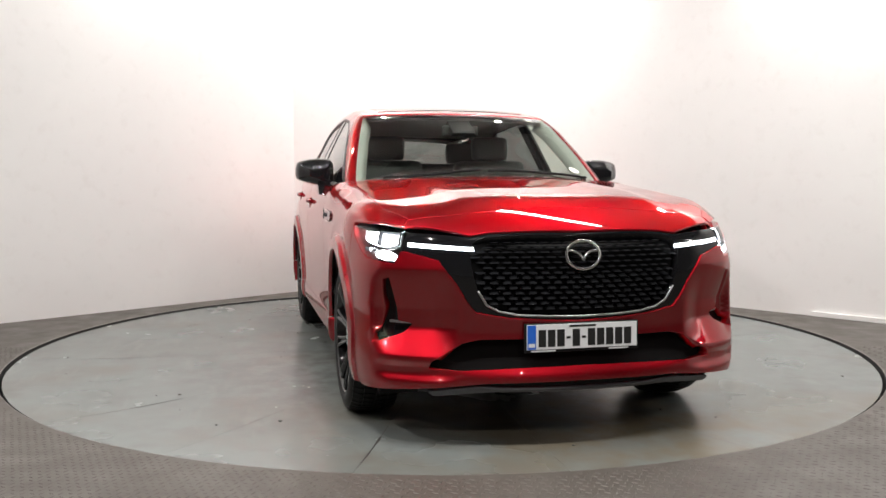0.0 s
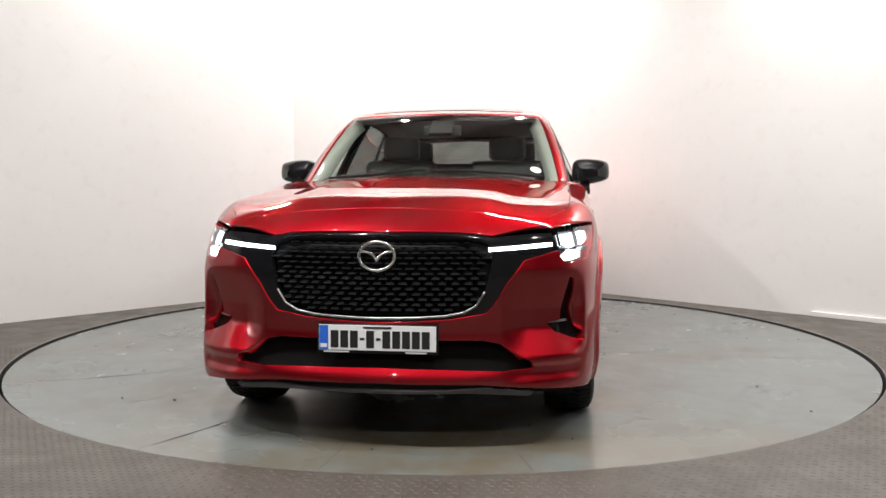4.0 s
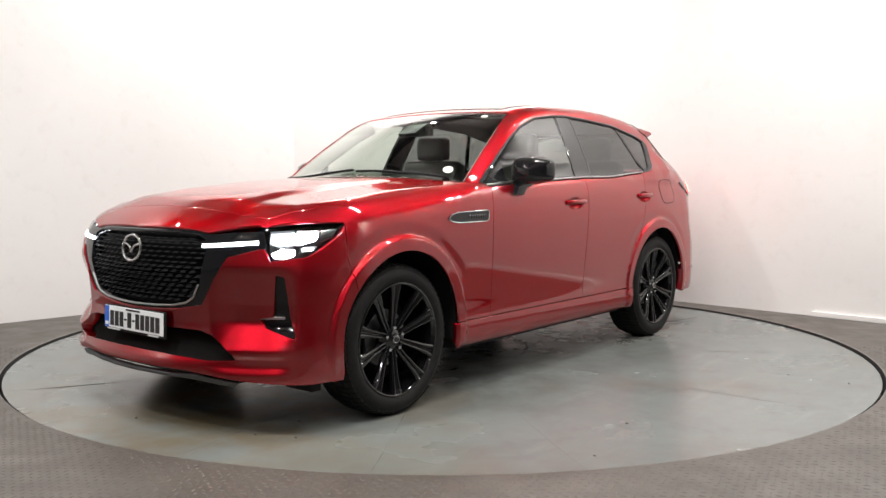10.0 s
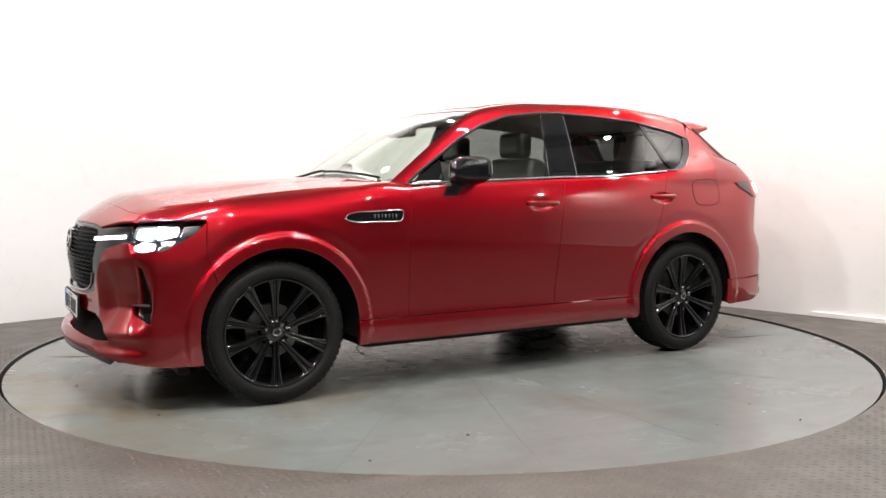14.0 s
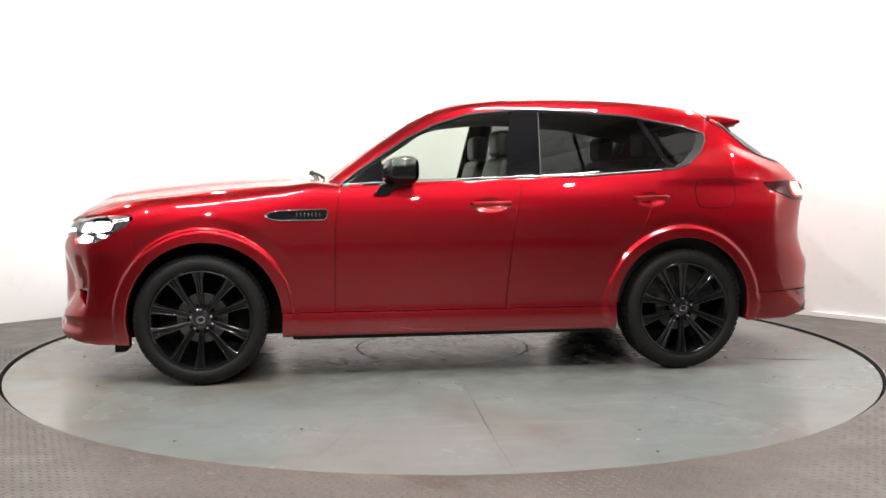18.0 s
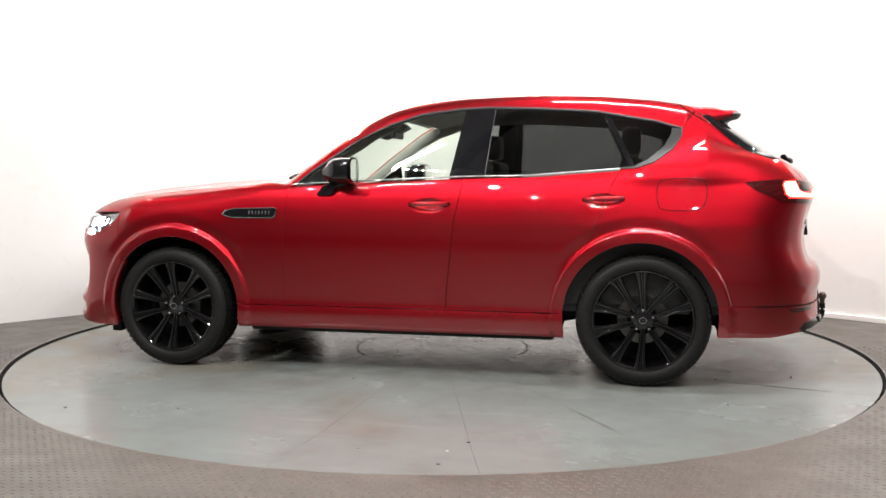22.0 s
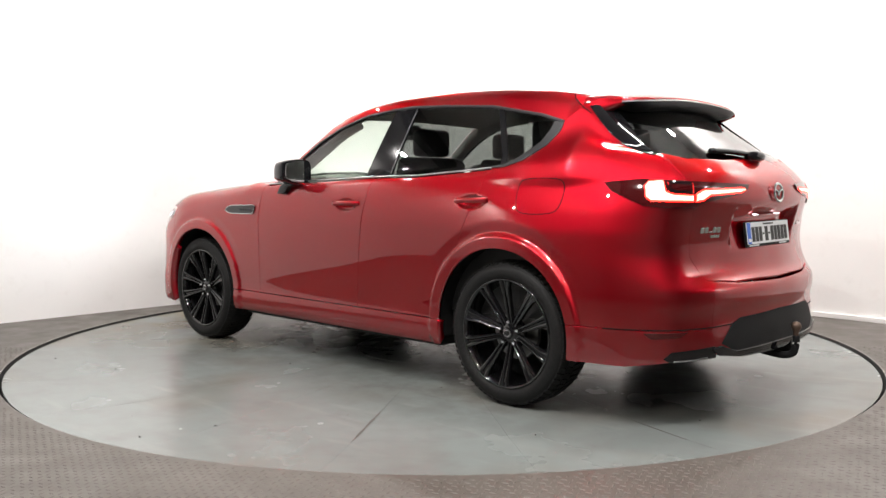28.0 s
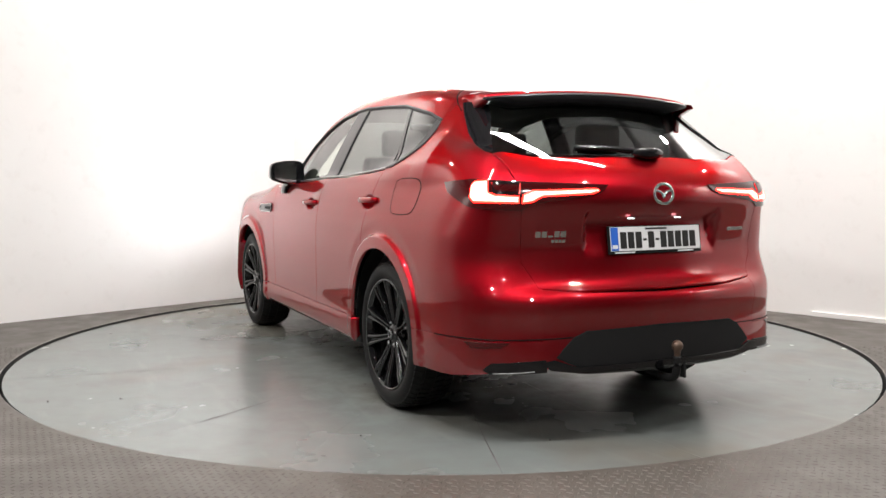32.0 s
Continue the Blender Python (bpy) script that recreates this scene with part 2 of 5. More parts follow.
# ---- the hall ----
WALL_TOP = 3.95
WALLS = [("wall_left", (-8.6, -4.35), (-1.48, 2.77), WALL), ("wall_back", (-1.48, 2.77), (0.90, 3.30), WALL),
         ("wall_right", (0.90, 3.30), (8.6, -4.40), WALL), ("wall_side_right", (8.6, -4.40), (8.6, -10.0), DARKWALL),
         ("wall_rear", (8.6, -10.0), (-8.6, -10.0), DARKWALL), ("wall_side_left", (-8.6, -10.0), (-8.6, -4.35), DARKWALL)]
for name, a, b, mat in WALLS:
    a, b = Vector(a), Vector(b)
    d = (b - a).normalized()
    n = Vector((-d.y, d.x)) * 0.15
    e0, e1 = a - d * 0.0, b + d * 0.0
    pts = [(e0.x, e0.y), (e1.x, e1.y), (e1.x + n.x, e1.y + n.y), (e0.x + n.x, e0.y + n.y)]
    tagged(part(name, prism_bm(pts, -0.05, WALL_TOP, 2), mat, None), "white painted plaster wall" if mat is WALL else "grey painted hall wall", "wall", kind="structure")
tagged(part("ceiling", box_bm(-8.8, 8.8, -10.2, 4.0, WALL_TOP, WALL_TOP + 0.15), CEILING, None), "plain grey hall ceiling", "ceiling", kind="structure")

# steel beams under the ceiling, along the left-hand wall
HALL = [Vector(w[1]) for w in WALLS]
run, side = Vector((1, 1)).normalized(), Vector((1, -1)).normalized()
for k in range(-3, 7):
    mid, lo, hi = side * (k * 1.7 - 0.4), -20.0, 20.0
    for a, b in zip(HALL, HALL[1:] + HALL[:1]):
        edge = b - a
        n = Vector((edge.y, -edge.x)).normalized()
        gap, slant = 0.12 - n.dot(mid - a), n.dot(run)
        if slant > 1e-6:
            lo = max(lo, gap / slant)
        elif slant < -1e-6:
            hi = min(hi, gap / slant)
        elif gap > 0:
            hi = lo
    if hi - lo > 1.0:
        p, q, w = mid + run * lo, mid + run * hi, side * 0.07
        pts = [(p - w).to_tuple(), (q - w).to_tuple(), (q + w).to_tuple(), (p + w).to_tuple()]
        tagged(part("ceiling_beam", prism_bm(pts, 3.70, WALL_TOP - 0.003, 2), BEAM_STEEL, None), "dark grey steel beam under the ceiling", "beam", kind="structure")

# low white skirting on the wall beside the turntable
d = (Vector((8.6, -4.40)) - Vector((3.04, 1.16))).normalized()
n = Vector((d.y, -d.x))
a, b = Vector((3.06, 1.14)) - n * 0.0, Vector((8.5, -4.30))
pts = [(a.x, a.y), (b.x, b.y), (b.x + n.x * 0.025, b.y + n.y * 0.025), (a.x + n.x * 0.025, a.y + n.y * 0.025)]
tagged(part("baseboard", prism_bm(pts, 0.0, 0.04, 2, 0.004), WALL, None), "low white painted skirting along the wall", "baseboard", kind="structure")

# floor with the round pit of the turntable
PIT_R = 2.744
ring = [(PIT_R * math.cos(a), PIT_R * math.sin(a)) for a in [2 * math.pi * i / 160 for i in range(160)]]
outer = []
for x, y in ring:
    s = max(abs(x) / 9.0, abs(y + 0.0) / 10.2)
    outer.append((x / s, y / s))
verts = [(x, y, 0) for x, y in ring] + [(x, y, 0) for x, y in outer]
faces = [(i, 160 + i, 160 + (i + 1) % 160, (i + 1) % 160) for i in range(160)]
tagged(add_mesh("floor", verts, faces, FLOOR), "worn brown-grey steel tread plate floor", "floor", kind="structure")
vv, ff = lathe([(PIT_R + 0.004, 0.0006), (PIT_R, 0.0), (PIT_R - 0.001, -0.003)], 160, 2)
tagged(add_mesh("floor_pit_lip", vv, ff, PIT_EDGE, smooth=True), "worn steel lip round the turntable pit", "floor edge", kind="structure")
vv, ff = lathe([(PIT_R - 0.001, -0.003), (PIT_R - 0.002, -0.09), (PIT_R - 0.03, -0.09)], 160, 2)
tagged(add_mesh("floor_pit_edge", vv, ff, GROOVE, smooth=True), "black edge of the turntable pit", "floor edge", kind="structure")


def tread_pattern():
    """Raised lens-shaped bars of the tread plate in front of the turntable."""
    verts, faces = [], []
    pitch = 0.034
    for iy in range(int(3.6 / pitch)):
        for ix in range(int(7.4 / pitch)):
            x, y = -3.7 + (ix + 0.5 * (iy % 2)) * pitch, -3.75 + iy * pitch
            r = math.hypot(x, y)
            if r < PIT_R + 0.03 or abs(x) > 0.62 * (y + 5.9) + 0.2:
                continue
            a = radians(45 if (ix + iy) % 2 else -45) + 0.3
            c, s = math.cos(a), math.sin(a)
            k = len(verts)
            for u, w, h in ((-0.014, 0, 0), (0, -0.0045, 0), (0.014, 0, 0), (0, 0.0045, 0), (-0.006, 0, 0.0022), (0.006, 0, 0.0022)):
                verts.append((x + u * c - w * s, y + u * s + w * c, h))
            faces += [(k, k + 1, k + 4), (k + 1, k + 5, k + 4), (k + 1, k + 2, k + 5), (k + 2, k + 3, k + 5), (k + 3, k + 4, k + 5), (k + 3, k, k + 4)]
    return tagged(add_mesh("tread_bars", verts, faces, FLOOR), "raised lens-shaped bars of the tread plate floor", "tread pattern", kind="stuff")


tread_pattern()


# ---- turntable ----
def deck_height(r):
    """The deck is slightly dished: it rises towards its rim."""
    return DECK_Z + 0.019 * max(0.0, (r - 2.2) / 0.522) ** 1.5


def make_turntable():
    top = new("turntable")
    top.empty_display_size = 0.2
    tagged(top, "round grey painted steel turntable deck set into the floor", "turntable")
    r0, r1, step = 0.592, 2.722, 18.0
    for i in range(20):
        a0, a1 = radians(15 + step * i), radians(15 + step * (i + 1))
        verts, faces, n = [], [], 14
        radii = [r0, 1.0, 1.6, 2.2, 2.45, 2.6, r1]
        for r in radii:
            g = 0.0005 / r
            for k in range(n + 1):
                a = a0 + g + (a1 - a0 - 2 * g) * k / n
                verts.append((r * math.cos(a), r * math.sin(a), deck_height(r)))
        for j in range(len(radii) - 1):
            for k in range(n):
                p = j * (n + 1) + k
                faces.append((p, p + n + 1, p + n + 2, p + 1))
        m = n + 1
        loop = [k for k in range(m)] + [j * m + n for j in range(1, len(radii))] + [(len(radii) - 1) * m + k for k in range(n - 1, -1, -1)] + [j * m for j in range(len(radii) - 2, 0, -1)]
        low = {}
        for q in loop:
            low[q] = len(verts)
            verts.append((verts[q][0], verts[q][1], verts[q][2] - 0.012))
        for q, w in zip(loop, loop[1:] + loop[:1]):
            faces.append((q, w, low[w], low[q]))
        add_mesh("deck_plate", verts, faces, DECK, top)
    vv, ff = lathe([(0.0005, DECK_Z), (0.3, DECK_Z), (0.582, DECK_Z), (0.582, DECK_Z - 0.012)], 64, 2)
    add_mesh("centre_plate", vv, ff, DECK, top, "round centre plate of the deck")
    vv, ff = lathe([(0.0005, DECK_Z - 0.012), (2.2, DECK_Z - 0.012), (2.715, deck_height(2.715) - 0.012), (2.715, -0.09)], 96, 2)
    add_mesh("underframe", vv, ff, SEAM, top, "grimy black underframe in the joints")
    rnd = random.Random(5)
    # stretches where the joints between the plates have filled with grime: heading in degrees, start and end of the stretch, half width
    for deg, r, far, wide in ((123, 1.74, 2.31, 0.0075), (87, 0.62, 2.38, 0.0035), (105, 0.76, 1.42, 0.0035), (339, 1.98, 2.62, 0.006), (321, 1.84, 2.24, 0.0035), (303, 1.70, 2.5, 0.003),
                              (15, 2.38, 2.68, 0.004), (159, 1.84, 2.64, 0.0035), (69, 0.62, 0.95, 0.004), (195, 1.2, 1.9, 0.0035), (231, 0.8, 1.5, 0.003), (267, 1.5, 2.4, 0.0035), (51, 1.1, 1.6, 0.003)):
        a, n = radians(deg), far - r
        k, side = 17, []
        for j in range(k):
            s = r + n * j / (k - 1)
            w = wide * math.sin(math.pi * (j + 0.4) / k) ** 0.5 * rnd.uniform(0.25, 1.2) + 0.0006
            off = rnd.uniform(-0.0012, 0.0012)
            side.append((s, off - w, off + w))
        pts = [(s, lo) for s, lo, hi in side] + [(s, hi) for s, lo, hi in side[::-1]]
        verts = [(s * math.cos(a) - o * math.sin(a), s * math.sin(a) + o * math.cos(a), deck_height(s) + 0.0006) for s, o in pts]
        add_mesh("seam_grime", verts, [tuple(range(len(verts)))], SEAM, top)
    for i in range(34):
        r, a = 2.65 * math.sqrt(rnd.uniform(0.12, 1)), rnd.uniform(0, 2 * math.pi)
        s, h = rnd.uniform(0.003, 0.009), rnd.uniform(0.002, 0.005)
        bm = bmesh.new()
        bmesh.ops.create_icosphere(bm, subdivisions=1, radius=1)
        for w in bm.verts:
            w.co = Vector((w.co.x * s * rnd.uniform(0.8, 2.2), w.co.y * s, w.co.z * h)) * rnd.uniform(0.85, 1.15)
        bmesh.ops.rotate(bm, verts=bm.verts[:], cent=(0, 0, 0), matrix=Matrix.Rotation(rnd.uniform(0, 6.28), 3, "Z"))
        part("grit", bm, SEAM, top, "", place=(r * math.cos(a), r * math.sin(a), deck_height(r) + h * 0.6))
    return top


TABLE = make_turntable()


# ---- the car's outer skin, as one smooth solid: x forward, y to its left, z up from the tyres' foot ----
OUTLINE = [(2.335, 0), (2.32, 0.22), (2.275, 0.44), (2.195, 0.68), (2.035, 0.868), (1.75, 0.935), (1.42, 0.945), (0.95, 0.935), (0.3, 0.937),
           (-0.4, 0.94), (-0.95, 0.94), (-1.42, 0.95), (-1.8, 0.935), (-2.06, 0.903), (-2.265, 0.80), (-2.37, 0.625), (-2.425, 0.42), (-2.455, 0.2), (-2.46, 0)]
NOSE = [(0.15, 0.10), (0.2, 0.04), (0.27, 0.0), (0.33, 0.0), (0.36, 0.02), (0.42, 0.05), (0.5, 0.06), (0.6, 0.05), (0.75, 0.03), (0.86, 0.05), (0.91, 0.075), (0.96, 0.13), (1.05, 0.25)]
CORNER_OUT = [(0.15, 0.08), (0.2, 0.03), (0.27, 0.0), (0.4, 0), (0.5, 0.01), (0.6, 0.015), (0.75, 0.017), (0.86, 0.04), (0.92, 0.065), (0.98, 0.12), (1.05, 0.22)]
WING = [(0.2, 0.05), (0.27, 0.02), (0.35, 0), (0.75, 0), (0.9, 0.014), (0.96, 0.025), (1.03, 0.05), (1.1, 0.10)]
ARCH = [(0.2, 0.04), (0.3, 0.02), (0.5, 0), (0.8, 0), (0.9, 0.01), (0.98, 0.03), (1.05, 0.07), (1.12, 0.16)]
DOOR = [(0.22, 0.10), (0.25, 0.05), (0.27, 0.02), (0.30, 0.010), (0.36, 0.008), (0.385, 0.010), (0.41, 0.015), (0.46, 0.015), (0.6, 0.009), (0.75, 0.003), (0.9, 0.002), (0.98, 0.008), (1.05, 0.02), (1.1, 0.035), (1.16, 0.06), (1.22, 0.09)]
HAUNCH = [(0.2, 0.04), (0.3, 0.02), (0.5, 0.005), (0.8, 0), (0.9, 0.010), (1.0, 0.032), (1.06, 0.048), (1.12, 0.064), (1.2, 0.088)]
FLANK = [(0.2, 0.05), (0.3, 0.01), (0.4, 0), (0.6, 0), (0.75, 0.006), (0.9, 0.020), (1.0, 0.042), (1.1, 0.075), (1.15, 0.10), (1.22, 0.15), (1.30, 0.21)]
REAR_CORNER = [(0.2, 0.08), (0.27, 0.03), (0.33, 0.0), (0.5, 0), (0.64, 0.003), (0.70, 0.01), (0.75, 0.03), (0.80, 0.045), (0.9, 0.04), (1.05, 0.03), (1.12, 0.05), (1.18, 0.09), (1.25, 0.15), (1.32, 0.22)]
TAIL = [(0.2, 0.12), (0.27, 0.04), (0.33, 0.0), (0.42, 0.006), (0.5, 0.014), (0.54, 0.012), (0.565, 0.0), (0.62, 0.0), (0.655, 0.006), (0.685, 0.05), (0.70, 0.066), (0.75, 0.083), (0.85, 0.095), (0.95, 0.075), (1.05, 0.045), (1.12, 0.06), (1.18, 0.10), (1.24, 0.17), (1.32, 0.30)]
STATIONS = [NOSE, NOSE, NOSE, CORNER_OUT, CORNER_OUT, WING, ARCH, DOOR, DOOR, DOOR, DOOR, HAUNCH, FLANK, FLANK, REAR_CORNER, TAIL, TAIL, TAIL, TAIL]
HOODLINE = [(2.6, 0.82), (2.36, 0.905), (2.25, 0.95), (2.18, 0.985), (2.1, 1.018), (1.96, 1.052), (1.75, 1.085), (1.375, 1.128), (1.0, 1.158), (0.8, 1.165), (0.64, 1.125), (0.21, 1.137), (-0.41, 1.16), (-1.24, 1.198), (-1.62, 1.21), (-1.8, 1.26), (-2.0, 1.29), (-2.2, 1.29), (-2.4, 1.27), (-2.6, 1.25)]
ROOFLINE = [(1.6, 0.65), (0.86, 1.145), (0.70, 1.258), (0.562, 1.353), (0.425, 1.439), (0.287, 1.517), (0.114, 1.585), (-0.04, 1.618), (-0.196, 1.641), (-0.333, 1.655), (-0.6, 1.663), (-0.815, 1.667), (-1.162, 1.656), (-1.51, 1.628), (-1.72, 1.595), (-1.84, 1.556), (-1.99, 1.442), (-2.22, 1.29), (-2.33, 1.22), (-2.36, 1.12), (-2.37, 0.9)]
WAISTLINE = [(1.2, 0.62), (0.95, 0.72), (0.65, 0.80), (0.2, 0.852), (-0.4, 0.87), (-1.0, 0.865), (-1.4, 0.85), (-1.64, 0.83), (-2.0, 0.77), (-2.3, 0.69), (-2.6, 0.60)]
FRONT_ARCH, REAR_ARCH, ARCH_R, FLARE_R = (1.395, 0.385), (-1.40, 0.385), 0.42, 0.478


HANDLES = ((-0.215, 1.0), (-1.195, 1.03))


def smooth_row(a, sigma):
    k = np.arange(-int(3 * sigma) - 1, int(3 * sigma) + 2)
    w = np.exp(-0.5 * (k / sigma) ** 2)
    w /= w.sum()
    p = np.concatenate([np.repeat(a[:1], len(k) // 2, 0), a, np.repeat(a[-1:], len(k) // 2, 0)])
    return sum(w[i] * p[i:i + len(a)] for i in range(len(k)))


class Line:
    """A smooth curve through (x, value) pairs."""

    def __init__(self, pairs, sigma=0.04, step=0.01):
        xs, vs = np.array(sorted(pairs)).T
        self.x = np.arange(xs[0], xs[-1] + step, step)
        self.v = smooth_row(np.interp(self.x, xs, vs), sigma / step)

    def __call__(self, x):
        return np.interp(x, self.x, self.v)


def catmull(points, per=8):
    P = np.array(points, float)
    P = np.vstack([P[1] * [1, -1], P, P[-2] * [1, -1]])
    out = []
    for i in range(1, len(P) - 2):
        a, b, c, d = P[i - 1:i + 3]
        for t in np.arange(per) / per:
            out.append(0.5 * (2 * b + (c - a) * t + (2 * a - 5 * b + 4 * c - d) * t * t + (3 * b - a - 3 * c + d) * t ** 3))
    out.append(P[-2])
    return np.array(out)


EDGE = catmull(OUTLINE, 18)
EDGE_U = np.concatenate([[0], np.cumsum(np.linalg.norm(np.diff(EDGE, axis=0), axis=1))])
U_END = EDGE_U[-1]
Z_ROWS, U_ROWS = np.arange(0.0, 1.6, 0.01), np.arange(0, U_END + 0.02, 0.02)
TABLE_D = np.array([np.interp(Z_ROWS, *np.array(s).T) for s in STATIONS])
TABLE_D = smooth_row(TABLE_D.T, 1.6).T
st_u = EDGE_U[::18]
TABLE_D = np.array([np.interp(U_ROWS, st_u, TABLE_D[:, k]) for k in range(len(Z_ROWS))]).T
TABLE_D = smooth_row(TABLE_D, 5.0)
DOME_Z = Line([(2.6, 0.01), (2.36, 0.018), (2.25, 0.026), (2.1, 0.028), (1.96, 0.026), (1.75, 0.024), (1.375, 0.018), (1.0, 0.009), (0.7, 0.0), (-2.7, 0.0)])
HOOD_Z, ROOF_Z, WAIST_Y = Line(HOODLINE, 0.035), Line(ROOFLINE, 0.035), Line(WAISTLINE, 0.10)
EDGE_A, EDGE_D = EDGE[:-1], np.diff(EDGE, axis=0)
EDGE_L = (EDGE_D ** 2).sum(1)


def plan(x, y):
    """Signed distance from the plan outline (inside is negative) and the way along it."""
    out_d, out_u = np.empty(len(x)), np.empty(len(x))
    for s in range(0, len(x), 4000):
        px, py = x[s:s + 4000, None] - EDGE_A[:, 0], np.abs(y[s:s + 4000, None]) - EDGE_A[:, 1]
        t = np.clip((px * EDGE_D[:, 0] + py * EDGE_D[:, 1]) / EDGE_L, 0, 1)
        ex, ey = px - t * EDGE_D[:, 0], py - t * EDGE_D[:, 1]
        d2 = ex * ex + ey * ey
        k = d2.argmin(1)
        r = np.arange(len(k))
        side = EDGE_D[k, 0] * py[r, k] - EDGE_D[k, 1] * px[r, k]
        out_d[s:s + 4000] = np.sqrt(d2[r, k]) * np.where(side < 0, 1, -1)
        out_u[s:s + 4000] = EDGE_U[k] + t[r, k] * np.sqrt(EDGE_L[k])
    return out_d, out_u


def inset(u, z):
    a, b = np.clip(u / 0.02, 0, len(U_ROWS) - 1.001), np.clip(z / 0.01, 0, len(Z_ROWS) - 1.001)
    i, j = a.astype(int), b.astype(int)
    f, g = a - i, b - j
    T = TABLE_D
    return (T[i, j] * (1 - f) + T[i + 1, j] * f) * (1 - g) + (T[i, j + 1] * (1 - f) + T[i + 1, j + 1] * f) * g


def step01(a, lo, hi):
    t = np.clip((a - lo) / (hi - lo), 0, 1)
    return t * t * (3 - 2 * t)


def smax(a, b, k):
    h = np.maximum(k - np.abs(a - b), 0) / k
    return np.maximum(a, b) + h * h * k / 4


def solid(P):
    """Below zero inside the car, above zero outside."""
    x, y, z = P.T
    ay = np.abs(y)
    sd, u = plan(x, y)
    low = sd + inset(u, z)
    for cx, cz in (FRONT_ARCH, REAR_ARCH):
        r = np.hypot(x - cx, z - cz)
        arc_on = step01(z, cz + 0.22, cz + 0.40) * step01(ay, 0.7, 0.85)
        low += 0.006 * (1 - step01(r, 0.50, 0.57)) * step01(r, 0.482, 0.498) * arc_on
        low -= 0.014 * step01(r, 0.36, 0.40) * (1 - step01(r, 0.478, 0.494)) * step01(ay, 0.7, 0.85)
    well = step01(-x, 2.2, 2.3) * (1 - step01(ay, 0.345, 0.375)) * step01(z, 0.80, 0.97) * (1 - step01(z, 0.985, 1.0))
    low += 0.05 * well
    facet = step01(ay, 0.50, 0.62) * (1 - step01(ay, 0.80, 0.87)) * step01(x, 1.9, 2.0)
    low += facet * np.interp(z, [0.30, 0.33, 0.36, 0.385, 0.405, 0.515, 0.60, 0.735, 0.77], [0, 0.014, 0.012, 0, 0.0, 0.054, 0.048, 0.008, 0])
    for hx, hz in HANDLES:
        cup = 1 - ((x - hx) / 0.095) ** 2 - ((z - hz) / 0.036) ** 2
        low += 0.022 * step01(cup, 0.0, 0.75) * step01(ay, 0.6, 0.7)
    crown = 0.045 * y * y + 0.011 * step01(ay, 0.42, 0.54) * step01(x, 0.75, 1.0)
    low = smax(low, z - HOOD_Z(x) - DOME_Z(x) * (1 - step01(ay, 0.25, 0.75)) + crown * step01(x, 0.55, 0.9), np.interp(x, [-1.95, -1.6, -1.25, -0.9, 0.5, 0.95], [0.05, 0.12, 0.09, 0.03, 0.03, 0.085]))
    shift = np.interp(x, [-1.8, -1.0, -0.1, 0.3], [-0.25, 0, 0, 0.2]) * y * y
    dz = np.maximum(z - 1.15, 0)
    cab = smax(ay - (WAIST_Y(x) - 0.42 * dz - 0.18 * dz * dz), z - ROOF_Z(x + shift) + 0.063 * y * y, 0.06)
    cab = np.maximum(cab, 1.08 - z)
    fillet = np.interp(x, [-2.25, -2.05, -1.75, -1.45, -1.1, 0.5], [0.05, 0.12, 0.22, 0.15, 0.03, 0.02])
    tight = step01(-x, 1.70, 1.95) * (1 - step01(ay, 0.66, 0.80))
    fillet = fillet + (0.015 - fillet) * tight
    fillet = 0.02 + (fillet - 0.02) * step01(z, 1.04, 1.24)
    return -smax(-low, -cab, fillet)


def shoot(O, D, lo, hi):
    lo, hi = np.full(len(O), float(lo)), np.full(len(O), float(hi))
    for _ in range(19):
        m = (lo + hi) / 2
        inside = solid(O + D * m[:, None]) < 0
        lo, hi = np.where(inside, m, lo), np.where(inside, hi, m)
    return O + D * ((lo + hi) / 2)[:, None]


def slope(P, e=0.006):
    N = np.stack([solid(P + e * d) - solid(P - e * d) for d in np.eye(3)], 1)
    return N / np.linalg.norm(N, axis=1, keepdims=True)


def settle(pts):
    """Points near the skin, moved on to it."""
    P = np.array(pts, float)
    for _ in range(8):
        P = P - slope(P) * solid(P)[:, None]
    return [tuple(p) for p in P]


def edge_at(u):
    s = np.where(u < 0, -1.0, 1.0)
    a = np.abs(u)
    x, y = np.interp(a, EDGE_U, EDGE[:, 0]), np.interp(a, EDGE_U, EDGE[:, 1])
    e = 0.03
    tx = np.interp(a + e, EDGE_U, EDGE[:, 0]) - np.interp(a - e, EDGE_U, EDGE[:, 0])
    ty = np.interp(a + e, EDGE_U, EDGE[:, 1]) - np.interp(a - e, EDGE_U, EDGE[:, 1])
    ty = np.where(a < e, e, ty)
    ty = np.where(a > U_END - e, -e, ty)
    n = np.hypot(tx, ty)
    tx, ty = np.where((a < 1e-6) | (a > U_END - 1e-6), 0, tx / n), ty / n
    return x, y * s, ty, -tx * s


